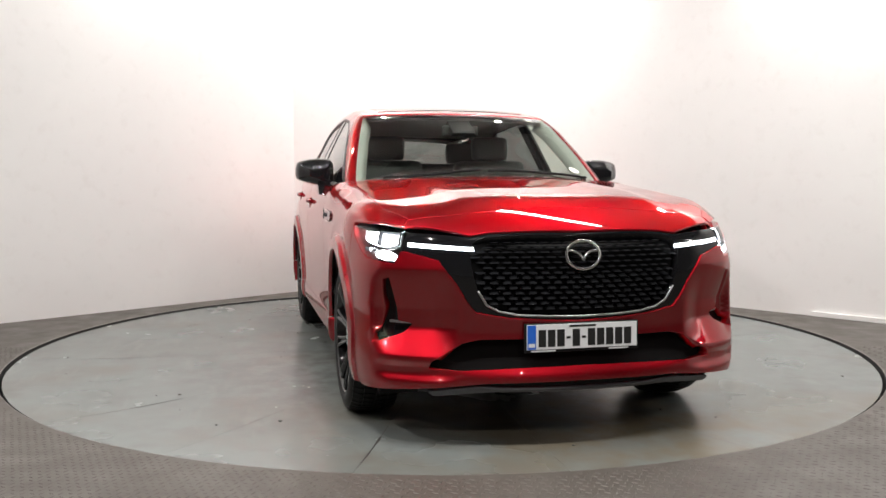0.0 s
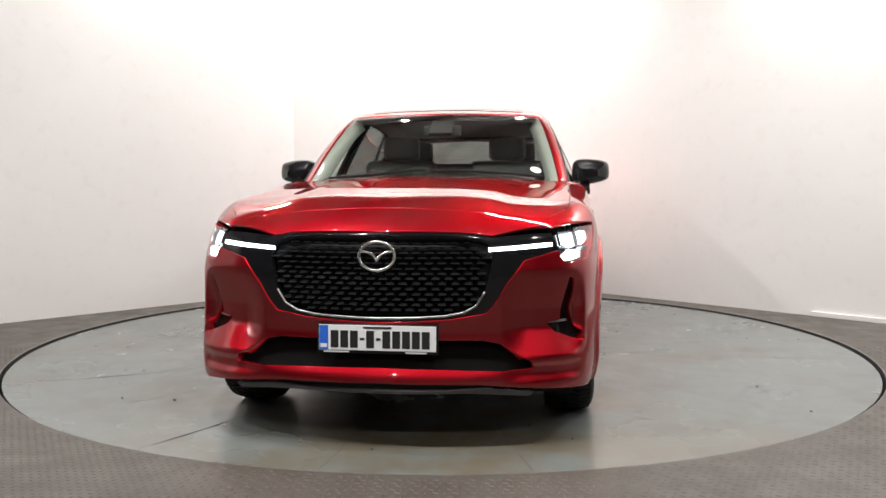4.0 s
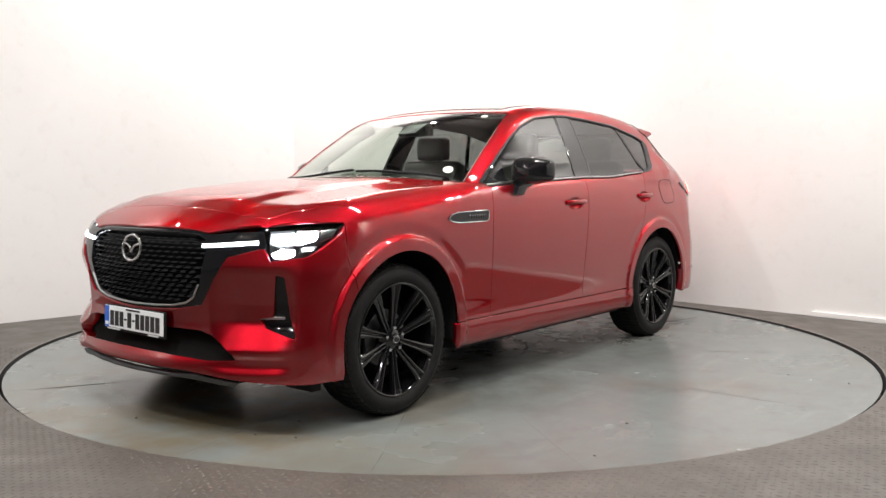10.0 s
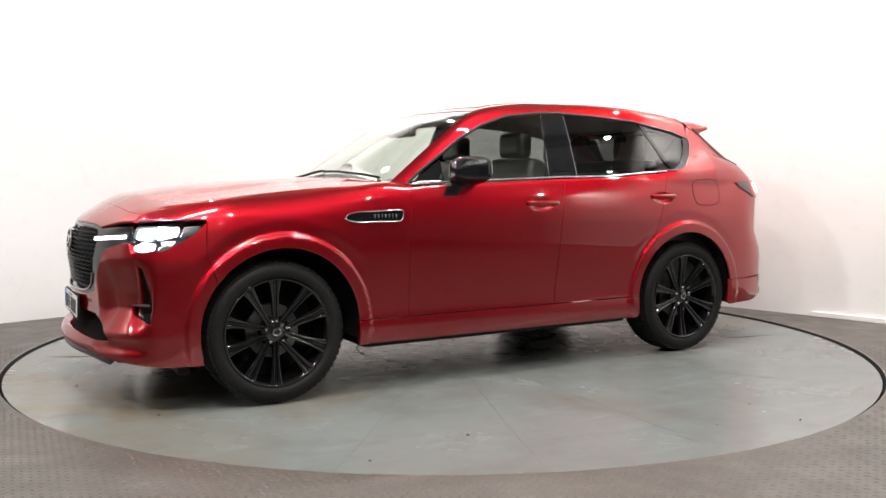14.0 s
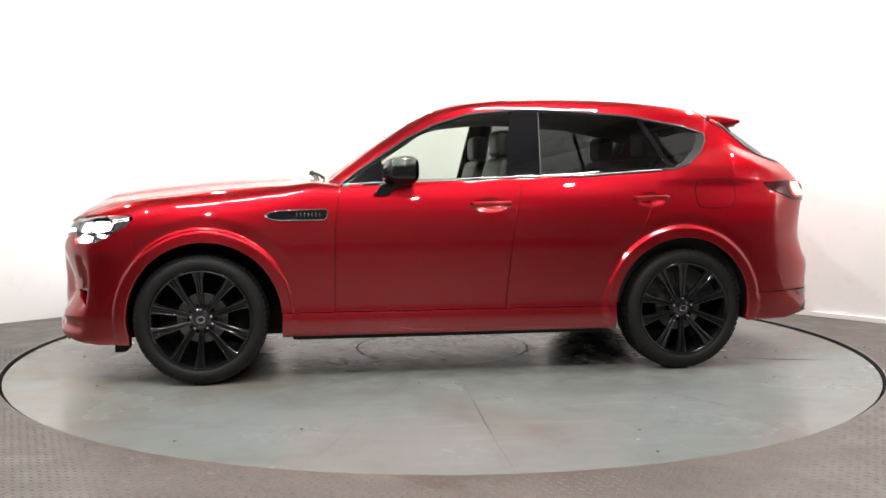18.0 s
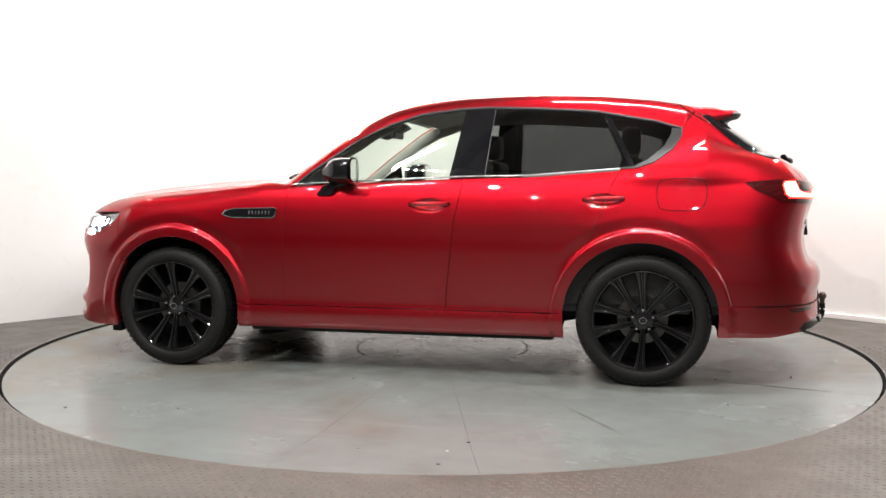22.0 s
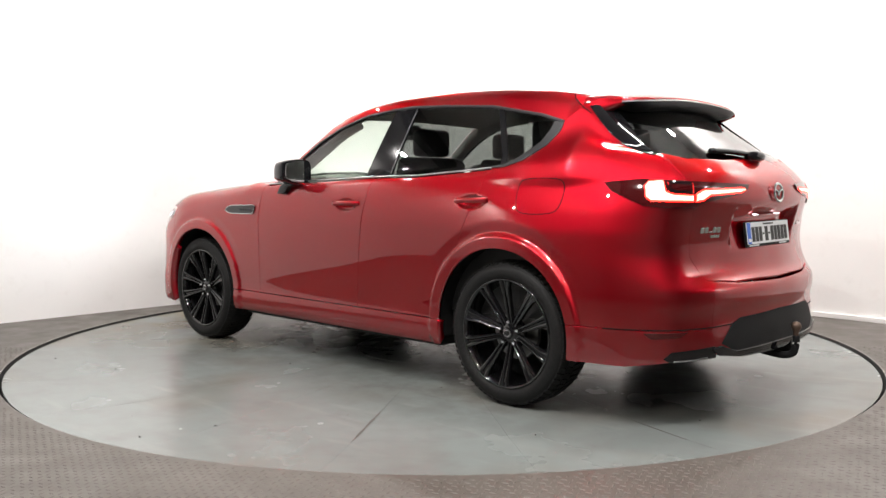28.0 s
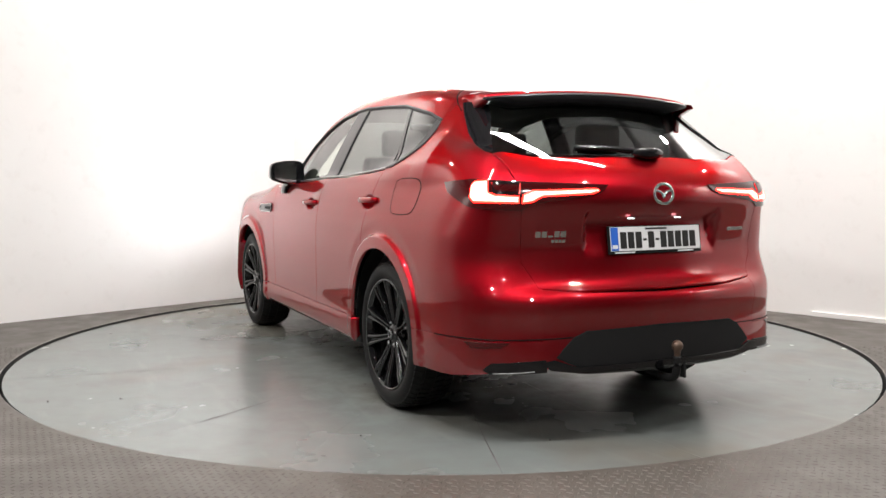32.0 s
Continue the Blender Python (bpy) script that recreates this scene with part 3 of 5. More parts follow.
class Cast:
    """A way to lay a flat pattern on the skin: along one direction, or round the plan outline from the nose or from the tail."""

    def __init__(self, d=None, wrap=None, span=(0.0, 1.6), org=(0, 0, 0)):
        self.wrap, self.span = wrap, span
        if d is not None:
            self.d = np.array(d, float) / np.linalg.norm(d)
            a = np.array((1.0, 0, 0)) if abs(self.d[0]) < 0.9 else np.array((0, 1.0, 0))
            self.e1 = a - self.d * (a @ self.d)
            self.e1 /= np.linalg.norm(self.e1)
            self.e2 = np.cross(self.d, self.e1)
            self.o = np.array(org, float)

    def flat(self, P):
        P = np.asarray(P, float)
        if self.wrap:
            _, u = plan(P[:, 0], P[:, 1])
            u = u if self.wrap == "nose" else U_END - u
            return np.stack([u * np.sign(P[:, 1] + 1e-9), P[:, 2]], 1)
        return np.stack([(P - self.o) @ self.e1, (P - self.o) @ self.e2], 1)

    def lay(self, Q):
        Q = np.asarray(Q, float)
        if self.wrap:
            u = Q[:, 0] if self.wrap == "nose" else np.where(Q[:, 0] < 0, -1, 1) * (U_END - np.abs(Q[:, 0]))
            x, y, nx, ny = edge_at(u)
            O, D = np.stack([x, y, Q[:, 1]], 1), np.stack([nx, ny, 0 * x], 1)
            return shoot(O, D, -0.42, 0.1)
        O = self.o + Q[:, :1] * self.e1 + Q[:, 1:] * self.e2
        return shoot(O, self.d[None, :] * np.ones((len(Q), 1)), *self.span)


SIDE, TOP, BACK = Cast((0, 1, 0), span=(0.2, 1.3)), Cast((0, 0, 1), span=(0.6, 1.9)), Cast((-1, 0, 0), span=(1.5, 2.8))
NOSE_WRAP, TAIL_WRAP = Cast(wrap="nose"), Cast(wrap="tail")


def dense(pts, step=0.016, closed=False):
    P = [np.array(p, float) for p in pts]
    if closed:
        P.append(P[0])
    out = []
    for a, b in zip(P, P[1:]):
        n = max(1, int(math.ceil(np.linalg.norm(b - a) / step)))
        out += [a + (b - a) * k / n for k in range(n)]
    if not closed:
        out.append(P[-1])
    return np.array(out)


def rounded(pts, closed=True, per=5):
    """A soft line through points."""
    P = np.array(pts, float)
    n, out = len(P), []
    for i in range(n if closed else n - 1):
        a, b, c, d = (P[(i + k) % n] for k in (-1, 0, 1, 2)) if closed else (P[max(i - 1, 0)], P[i], P[i + 1], P[min(i + 2, n - 1)])
        for t in np.arange(per) / per:
            out.append(0.5 * (2 * b + (c - a) * t + (2 * a - 5 * b + 4 * c - d) * t * t + (3 * b - a - 3 * c + d) * t ** 3))
    if not closed:
        out.append(P[-1])
    return np.array(out)


def s_line(*pts):
    """Points (x, z) on the left side."""
    Q = dense(pts)
    return SIDE.lay(SIDE.flat(np.stack([Q[:, 0], 0 * Q[:, 0], Q[:, 1]], 1)))


def t_line(*pts):
    """Points (x, y) on top."""
    Q = dense(pts)
    return TOP.lay(TOP.flat(np.stack([Q[:, 0], Q[:, 1], 0 * Q[:, 0]], 1)))


def nose_pts(*pts):
    """Nose pattern coordinates of points (x, y, z)."""
    return [tuple(q) for q in NOSE_WRAP.flat(np.array(pts, float))]


def tail_pts(*pts):
    return [tuple(q) for q in TAIL_WRAP.flat(np.array(pts, float))]


def on_skin(cast, *pts):
    """A line through points (x, y, z), moved on to the skin along the cast."""
    return cast.lay(cast.flat(dense(pts)))


def n_uv(y, z, x=None):
    """Nose pattern coordinates from a distance y off the centre line, or, on the flanks, from x."""
    if x is None:
        u = np.interp(abs(y), EDGE[:120, 1], EDGE_U[:120])
    else:
        u = np.interp(-x, -EDGE[:, 0], EDGE_U)
    return (u * (1 if y >= 0 else -1), z)


def b_uv(y, z, x=None):
    """Tail pattern coordinates, in the same way."""
    if x is None:
        k = len(EDGE) - 108
        u = U_END - np.interp(abs(y), EDGE[k:, 1][::-1], EDGE_U[k:][::-1])
    else:
        u = U_END - np.interp(-x, -EDGE[:, 0], EDGE_U)
    return (u * (1 if y >= 0 else -1), z)


def arc(c, r, a0, a1, n=40):
    return [(c[0] + r * math.cos(radians(a0 + (a1 - a0) * k / n)), c[1] + r * math.sin(radians(a0 + (a1 - a0) * k / n))) for k in range(n + 1)]


def inside_poly(Q, poly):
    x, y = Q[:, :1], Q[:, 1:]
    a, b = poly, np.roll(poly, -1, 0)
    cond = (a[:, 1] > y) != (b[:, 1] > y)
    xs = a[:, 0] + (y - a[:, 1]) * (b[:, 0] - a[:, 0]) / np.where(b[:, 1] == a[:, 1], 1e-12, b[:, 1] - a[:, 1])
    return (cond & (x < xs)).sum(1) % 2 == 1


def shrink(poly, d):
    area = 0.5 * np.sum(poly[:, 0] * np.roll(poly[:, 1], -1) - np.roll(poly[:, 0], -1) * poly[:, 1])
    t = np.roll(poly, -1, 0) - np.roll(poly, 1, 0)
    t /= np.linalg.norm(t, axis=1, keepdims=True) + 1e-12
    return poly + d * np.sign(area) * np.stack([-t[:, 1], t[:, 0]], 1)


def near_dist(Q, poly):
    out = np.empty(len(Q))
    a, b = poly, np.roll(poly, -1, 0)
    d = b - a
    l = (d ** 2).sum(1) + 1e-12
    for s in range(0, len(Q), 3000):
        p = Q[s:s + 3000, None, :] - a
        t = np.clip((p * d).sum(2) / l, 0, 1)
        out[s:s + 3000] = np.sqrt((((p - t[:, :, None] * d)) ** 2).sum(2).min(1))
    return out


from mathutils.geometry import delaunay_2d_cdt


def skin_mesh(poly, cast, holes=(), gap=0.0032, lip=0.018, off=0.0, cell=0.03):
    """Verts, faces and normals of a panel: a flat pattern laid on the skin, with a turned-in edge."""
    poly = shrink(np.asarray(poly, float), gap)
    holes = [shrink(np.asarray(h, float), -gap) for h in holes]
    lo, hi = poly.min(0), poly.max(0)
    gx, gy = np.meshgrid(np.arange(lo[0], hi[0], cell), np.arange(lo[1], hi[1], cell * 0.87))
    gx = gx + (np.arange(gx.shape[0])[:, None] % 2) * cell / 2
    G = np.stack([gx.ravel(), gy.ravel()], 1)
    G = G[inside_poly(G, poly)]
    rings = [poly, *holes]
    for h in holes:
        G = G[~inside_poly(G, h)]
    for r in rings:
        if len(G):
            G = G[near_dist(G, r) > cell * 0.45]
    pts, edges, loops = [], [], []
    for r in rings:
        k = len(pts)
        pts += [Vector(p) for p in r]
        edges += [(k + i, k + (i + 1) % len(r)) for i in range(len(r))]
        loops.append(list(range(k, k + len(r))))
    pts += [Vector(p) for p in G]
    V, _, F, orig, _, _ = delaunay_2d_cdt(pts, edges, [], 0, 1e-6)
    Q = np.array([tuple(p) for p in V])
    F = np.array([f for f in F if len(f) == 3])
    mid = Q[F].mean(1)
    keep = inside_poly(mid, poly)
    for h in holes:
        keep &= ~inside_poly(mid, h)
    F = F[keep]
    P = cast.lay(Q)
    N = slope(P)
    P = P + N * off
    fn = np.cross(P[F[:, 1]] - P[F[:, 0]], P[F[:, 2]] - P[F[:, 0]])
    flip = (fn * N[F].mean(1)).sum(1) < 0
    F[flip] = F[flip][:, ::-1]
    verts, faces, norms = list(P), [tuple(f) for f in F], list(N)
    if lip:
        seen = {}
        for f in faces:
            for a, b in zip(f, f[1:] + f[:1]):
                seen[(a, b)] = seen.get((a, b), 0) + 1
        rim = [e for e in seen if (e[1], e[0]) not in seen]
        made = {}
        for a, b in rim:
            t = P[b] - P[a]
            o = np.cross(t, N[a])
            o = o / (np.linalg.norm(o) + 1e-12)
            for q in (a, b):
                made.setdefault(q, []).append(o)
        idx = {}
        for q, os in made.items():
            o = np.mean(os, 0)
            o /= np.linalg.norm(o) + 1e-12
            bev = P[q] - N[q] * 0.0025 + o * 0.0015
            idx[q] = len(verts)
            verts += [P[q], bev, P[q] - N[q] * lip]
            m = (o + N[q]) / np.linalg.norm(o + N[q])
            norms += [N[q], m, o]
        for a, b in rim:
            i, j = idx[a], idx[b]
            faces += [(i, i + 1, j + 1, j), (i + 1, i + 2, j + 2, j + 1)]
    return np.array(verts), faces, np.array(norms)


def place_panel(name, data, mat, parent, label="", mirror=False, at=None):
    V, F, N = data
    if mirror:
        V, N, F = V * [1, -1, 1], N * [1, -1, 1], [f[::-1] for f in F]
    return add_mesh(name, V, F, mat, parent, label, normals=N, place=at)


CAR = new("car")
CAR.location.z = DECK_Z
tagged(CAR, "deep red metallic crossover car with black alloy wheels, lights on", "car")
AT = (CAR_OFF[0], CAR_OFF[1], 0.0)


def panel(name, poly, cast, mat, label="", both=True, **kw):
    """A body panel and its mirror image on the other flank."""
    data = skin_mesh(poly, cast, **kw)
    out = [place_panel(name, data, mat, CAR, label, False, AT)]
    if both:
        out.append(place_panel(name, data, mat, CAR, label, True, AT))
    return out


def loop3(cast, *lines):
    P = np.vstack([l if i == 0 else l for i, l in enumerate(lines)])
    keep = [0]
    for i in range(1, len(P)):
        if np.linalg.norm(P[i] - P[keep[-1]]) > 0.004:
            keep.append(i)
    if np.linalg.norm(P[keep[-1]] - P[0]) < 0.004:
        keep.pop()
    return cast.flat(P[keep])


WINGCAST = Cast((0.25, 0.75, 0.6), span=(-0.6, 1.6), org=(1.2, 0.35, 0.5))
LIP = Cast((0.6, 0, 0.8), span=(-0.6, 1.2), org=(1.9, 0, 0.7))
REARCAST = Cast((-0.9, 0, 0.43), span=(-0.6, 1.4), org=(-1.9, 0, 0.85))
DIAG = Cast((0, 0.75, 0.66), span=(-0.4, 1.4), org=(0, 0.45, 0.45))
QUARTER = Cast((-0.5, 0.8, 0.33), span=(-1.0, 1.8), org=(-1.3, 0.3, 0.7))

# side lines
SILL_Z = 0.402
GAP1 = [(0.679, SILL_Z), (0.672, 0.886), (0.652, 1.06), (0.64, 1.112)]
GAP2 = [(-0.411, 1.158), (-0.36, 0.9), (-0.317, 0.5), (-0.313, SILL_Z)]
BELT_F = [(0.64, 1.112), (0.21, 1.134), (-0.411, 1.158)]
BELT_R = [(-0.411, 1.158), (-0.77, 1.163), (-1.236, 1.196), (-1.285, 1.199)]
REAR_FLARE = arc(REAR_ARCH, FLARE_R, 50.5, 2.1)
GAP3 = [(-1.285, 1.199), (-1.25, 1.13), (-1.19, 0.98), REAR_FLARE[0]]

panel("front_door", loop3(SIDE, s_line(*GAP1), s_line(*BELT_F), s_line(*GAP2), s_line(GAP2[-1], GAP1[0])), SIDE, PAINT, cell=0.014)
panel("rear_door", loop3(SIDE, s_line(*GAP2[::-1]), s_line(*BELT_R), s_line(*GAP3), s_line(*REAR_FLARE), s_line(REAR_FLARE[-1], GAP2[-1])), SIDE, PAINT, cell=0.014)
F_ARCH = arc(FRONT_ARCH, ARCH_R, 37, 177.5)
HOOD_SIDE = [(0.80, 0.775), (0.94, 0.80), (1.335, 0.803), (1.55, 0.80), (1.77, 0.795), (1.88, 0.778), (2.035, 0.695)]
LAMP_TOP = [(1.766, 0.879, 0.941), (1.86, 0.838, 0.942), (1.955, 0.78, 0.94), (2.052, 0.705, 0.931)]
fender = loop3(WINGCAST, s_line((0.679, SILL_Z), F_ARCH[-1]), s_line(*F_ARCH[::-1]), s_line(F_ARCH[0], (1.775, 0.80), (1.766, 0.941)),
               on_skin(WINGCAST, *LAMP_TOP), on_skin(WINGCAST, LAMP_TOP[-1], (2.035, 0.695, 0.952)), t_line(*HOOD_SIDE[::-1]), t_line((0.80, 0.775), (0.705, 0.785)), s_line(*GAP1[::-1]))
panel("front_wing", fender, WINGCAST, PAINT, cell=0.015, gap=0.002)
sill = loop3(SIDE, s_line((0.972, SILL_Z - 0.002), (0.975, 0.262), (-0.985, 0.262), (-0.982, SILL_Z - 0.002), (0.972, SILL_Z - 0.002)))
panel("side_sill", sill, SIDE, PAINT, lip=0.05)

# glasshouse
DLO_TOP = [(0.635, 1.122), (0.551, 1.188), (0.416, 1.278), (0.247, 1.389), (0.079, 1.472), (-0.123, 1.536), (-0.359, 1.563), (-0.528, 1.570), (-0.8, 1.56), (-1.139, 1.537), (-1.482, 1.474), (-1.62, 1.432)]
DLO_BACK = [(-1.62, 1.432), (-1.617, 1.39), (-1.568, 1.317), (-1.468, 1.243), (-1.37, 1.212), (-1.285, 1.208)]
DLO_LOW = [(-1.285, 1.208), (-1.236, 1.205), (-0.77, 1.172), (-0.411, 1.167), (0.21, 1.143), (0.635, 1.122)]
ROOF_EDGE = [(-1.70, 0.575), (-1.4, 0.592), (-0.9, 0.60), (-0.4, 0.604), (-0.1, 0.606), (0.06, 0.607)]
PILLAR = [(0.06, 0.607), (0.257, 0.655), (0.373, 0.683), (0.481, 0.706), (0.585, 0.727), (0.69, 0.745), (0.745, 0.752)]
frame_side = loop3(DIAG, s_line(*DLO_TOP), t_line(*ROOF_EDGE), t_line(*PILLAR), t_line(PILLAR[-1], (0.79, 0.760), (0.79, 0.774), (0.71, 0.781)), s_line((0.645, 1.119), (0.635, 1.122)))
panel("roof_rail", frame_side, DIAG, PAINT, gap=0.002)
W_TOP = [(0.06, 0.607), (0.085, 0.4), (0.105, 0.2), (0.11, 0.0)]
W_LOW = [(0.875, 0.0), (0.865, 0.25), (0.835, 0.48), (0.79, 0.66), (0.745, 0.752)]


def across(line):
    return line + [(x, -y) for x, y in line[::-1][1 if line[-1][1] == 0 else 0:]]


ws = loop3(TOP, t_line(*PILLAR[::-1]), t_line(*across(W_TOP)), t_line(*[(x, -y) for x, y in PILLAR]), t_line(*across(W_LOW[::-1])))
panel("windscreen", ws, TOP, GLASS, "clear windscreen", both=False, gap=0.006, lip=0, off=-0.003, cell=0.05)
band = across([(x + 0.075, y * 0.98) for x, y in W_TOP])
panel("windscreen_band", loop3(TOP, t_line(*across([(x + 0.008, y * 0.985) for x, y in W_TOP])), t_line(*band[::-1])), TOP, GLOSS_BLACK, "black printed band along the windscreen's top", both=False, off=-0.007, lip=0, gap=0.001, cell=0.05)
part("sensor_housing", prism_bm([(0.13, 1.50), (0.17, 1.535), (0.34, 1.445), (0.30, 1.425)], -0.075, 0.075, 1, 0.008), CABIN, CAR, "black sensor housing behind the windscreen", place=AT)
R_BACK = [(-1.70, 0.575), (-1.76, 0.40), (-1.79, 0.2), (-1.80, 0.0)]
roof = loop3(TOP, t_line(*ROOF_EDGE[::-1]), t_line(*across(R_BACK)), t_line(*[(x, -y) for x, y in ROOF_EDGE]), t_line(*across(W_TOP)[::-1]))
panel("roof", roof, TOP, PAINT, both=False, cell=0.05, gap=0.0015)
SUN = [(-0.02, 0.50), (-0.02, -0.50), (-1.02, -0.50), (-1.02, 0.50)]
panel("roof_glass", loop3(TOP, t_line(*rounded(SUN, True, 1), SUN[0])), TOP, GLOSS_BLACK, "black glass roof panel", both=False, off=0.003, cell=0.05)

# bonnet
H_FRONT = [(2.10, 0.0), (2.097, 0.2), (2.083, 0.395), (2.068, 0.566), (2.035, 0.695)]
H_BACK = [(0.86, 0.0), (0.85, 0.25), (0.82, 0.48), (0.80, 0.60), (0.80, 0.775)]
hood = loop3(TOP, t_line(*across(H_FRONT[::-1])), t_line(*[(x, -y) for x, y in HOOD_SIDE[::-1]]), t_line(*across(H_BACK[::-1])), t_line(*HOOD_SIDE))
panel("bonnet", hood, TOP, PAINT, both=False, cell=0.035)
GRILLE_TOP = [(2.235, 0.0, 0.926), (2.215, 0.249, 0.927), (2.195, 0.39, 0.922), (2.187, 0.47, 0.908), (2.12, 0.59, 0.92), (2.052, 0.705, 0.931)]


def flip_y(pts):
    return [(x, -y, z) for x, y, z in pts]


lip = loop3(LIP, on_skin(LIP, *(GRILLE_TOP[::-1] + flip_y(GRILLE_TOP)[1:])), t_line(*[(x, -y) for x, y in H_FRONT[::-1]], *H_FRONT[1:]))
panel("nose_panel", lip, LIP, PAINT, "red strip above the grille", both=False, cell=0.02, gap=0.0018)

# red filler added under the open corner where bonnet, wing and nose meet
filler = on_skin(LIP, (2.085, 0.60, 0.95), (2.07, 0.72, 0.945), (1.98, 0.765, 0.96), (1.96, 0.66, 1.0), (2.085, 0.60, 0.95))
panel("corner_filler", LIP.flat(filler[:-1]), LIP, PAINT, off=-0.004, gap=0, lip=0.004, cell=0.02)

# quarter panel behind the rear door, round to the tailgate
GLASS_SIDE = [(-1.80, 0.622), (-1.87, 0.655), (-2.01, 0.684), (-2.115, 0.686)]
GLASS_LOW = [(-2.115, 0.686), (-2.215, 0.55), (-2.27, 0.30), (-2.285, 0.0)]
TG_SIDE = [(-2.19, 0.665, 1.19), (-2.27, 0.66, 1.12), (-2.30, 0.655, 1.03), (-2.275, 0.645, 0.87), (-2.27, 0.64, 0.79), (-2.31, 0.61, 0.735), (-2.345, 0.59, 0.69)]
TG_TOP, *TG_SIDE = settle([(-2.115, 0.686, 1.245), *TG_SIDE])
GLASS_SIDE[-1] = GLASS_LOW[0] = TG_TOP[:2]
R_ARCH = arc(REAR_ARCH, ARCH_R, 2.3, 168)
q = [s_line(*GAP3), s_line(*REAR_FLARE), s_line(REAR_FLARE[-1], R_ARCH[0]), s_line(*R_ARCH), s_line(R_ARCH[-1], (-1.812, 0.468)),
     TAIL_WRAP.lay(dense([b_uv(0, 0.468, -1.812), b_uv(0.59, 0.468), b_uv(0.59, 0.685)])), on_skin(QUARTER, *TG_SIDE[::-1]),
     on_skin(QUARTER, TG_SIDE[0], TG_TOP), t_line(*GLASS_SIDE[::-1]), t_line((-1.80, 0.622), (-1.70, 0.575)), s_line(*DLO_BACK)]
panel("quarter_panel", loop3(QUARTER, *q), QUARTER, PAINT, gap=0.0015, cell=0.0125)

# bumpers, tailgate
A0 = arc(FRONT_ARCH, ARCH_R, 37, -14)
nb = [n_uv(0, 0.303), n_uv(0.415, 0.296), n_uv(0.65, 0.272), n_uv(0, 0.24, 1.96), n_uv(0, 0.24, 1.80)]
nb_side = [n_uv(0, z, x) for x, z in A0[::-1]] + [n_uv(0, 0.80, 1.775)]
LAMP_LOW = [(1.766, 0.879, 0.941), (1.81, 0.883, 0.894), (1.898, 0.864, 0.841), (1.955, 0.842, 0.81), (2.077, 0.757, 0.793), (2.09, 0.738, 0.845)]
MASK_LOW = [(2.105, 0.72, 0.845), (2.15, 0.666, 0.828), (2.185, 0.603, 0.81), (2.20, 0.582, 0.779), (2.217, 0.531, 0.705), (2.225, 0.483, 0.628), (2.228, 0.451, 0.589), (2.253, 0.318, 0.566), (2.275, 0.16, 0.555), (2.28, 0.0, 0.55)]
half = nb + nb_side + nose_pts(*LAMP_LOW) + nose_pts(*MASK_LOW)


def mirrored(half):
    return half + [(-u, z) for u, z in half[::-1] if abs(u) > 1e-3]


intake = mirrored([n_uv(0, 0.475), n_uv(0.45, 0.472), n_uv(0.52, 0.457), n_uv(0.64, 0.385), n_uv(0.655, 0.357), n_uv(0.52, 0.352), n_uv(0.25, 0.363), n_uv(0, 0.367)])
vent = nose_pts((2.06, 0.775, 0.73), (2.04, 0.797, 0.72), (2.012, 0.826, 0.452), (2.105, 0.743, 0.50), (2.127, 0.715, 0.533), (2.081, 0.764, 0.542))
vent_r = [(-u, z) for u, z in vent[::-1]]
panel("front_bumper", dense(mirrored(half), 0.016, True), NOSE_WRAP, PAINT, both=False, lip=0.06, cell=0.013,
      holes=[dense(intake, 0.016, True), dense(vent, 0.016, True), dense(vent_r, 0.016, True)])
panel("lower_grille", dense(intake, 0.02, True), NOSE_WRAP, LINER, "black lower air intake", both=False, off=-0.055, gap=-0.004, lip=0)
panel("side_vent", dense(vent, 0.02, True), NOSE_WRAP, GLOSS_BLACK, "gloss black air curtain vent", off=-0.045, gap=-0.006, lip=0)
grille_half = nose_pts(*GRILLE_TOP[:-1], (2.06, 0.70, 0.925)) + nose_pts((2.087, 0.738, 0.85)) + nose_pts(*MASK_LOW)
grille = mirrored(grille_half)
mesh_area = mirrored([n_uv(y, z) for y, z in ((0, 0.920), (0.30, 0.918), (0.43, 0.908), (0.478, 0.885), (0.492, 0.845), (0.475, 0.75), (0.455, 0.68), (0.42, 0.62), (0.37, 0.592), (0.29, 0.577), (0.16, 0.570), (0, 0.567))])
panel("grille_backing", dense(mesh_area, 0.02, True), NOSE_WRAP, BLACK, "black grille backing", both=False, off=-0.055, gap=-0.006, lip=0)
panel("grille_surround", dense(grille, 0.016, True), NOSE_WRAP, GLOSS_BLACK, "gloss black grille surround", both=False, off=-0.008, gap=0.001, lip=0.05, holes=[dense(mesh_area, 0.016, True)])

tg = loop3(REARCAST, on_skin(REARCAST, *TG_SIDE), on_skin(REARCAST, TG_SIDE[-1], (-2.385, 0.40, 0.668), (-2.40, 0.0, 0.658), (-2.385, -0.40, 0.668), flip_y(TG_SIDE)[-1]), on_skin(REARCAST, *flip_y(TG_SIDE)[::-1]),
           on_skin(REARCAST, *flip_y([TG_SIDE[0], TG_TOP])), t_line(*[(x, -y) for x, y in GLASS_LOW]), t_line(*GLASS_LOW[::-1]), on_skin(REARCAST, TG_TOP, TG_SIDE[0]))
panel("tailgate", tg, REARCAST, PAINT, both=False, cell=0.022)
rb = [b_uv(0, 0.35), b_uv(0.3, 0.348), b_uv(0.5, 0.35), b_uv(0.68, 0.345), b_uv(0, 0.297, -2.1), b_uv(0, 0.295, -1.815)]
B0 = arc(REAR_ARCH, ARCH_R, 190, 169)
rb_side = [b_uv(0, z, x) for x, z in B0] + [b_uv(0, 0.464, -1.812)]
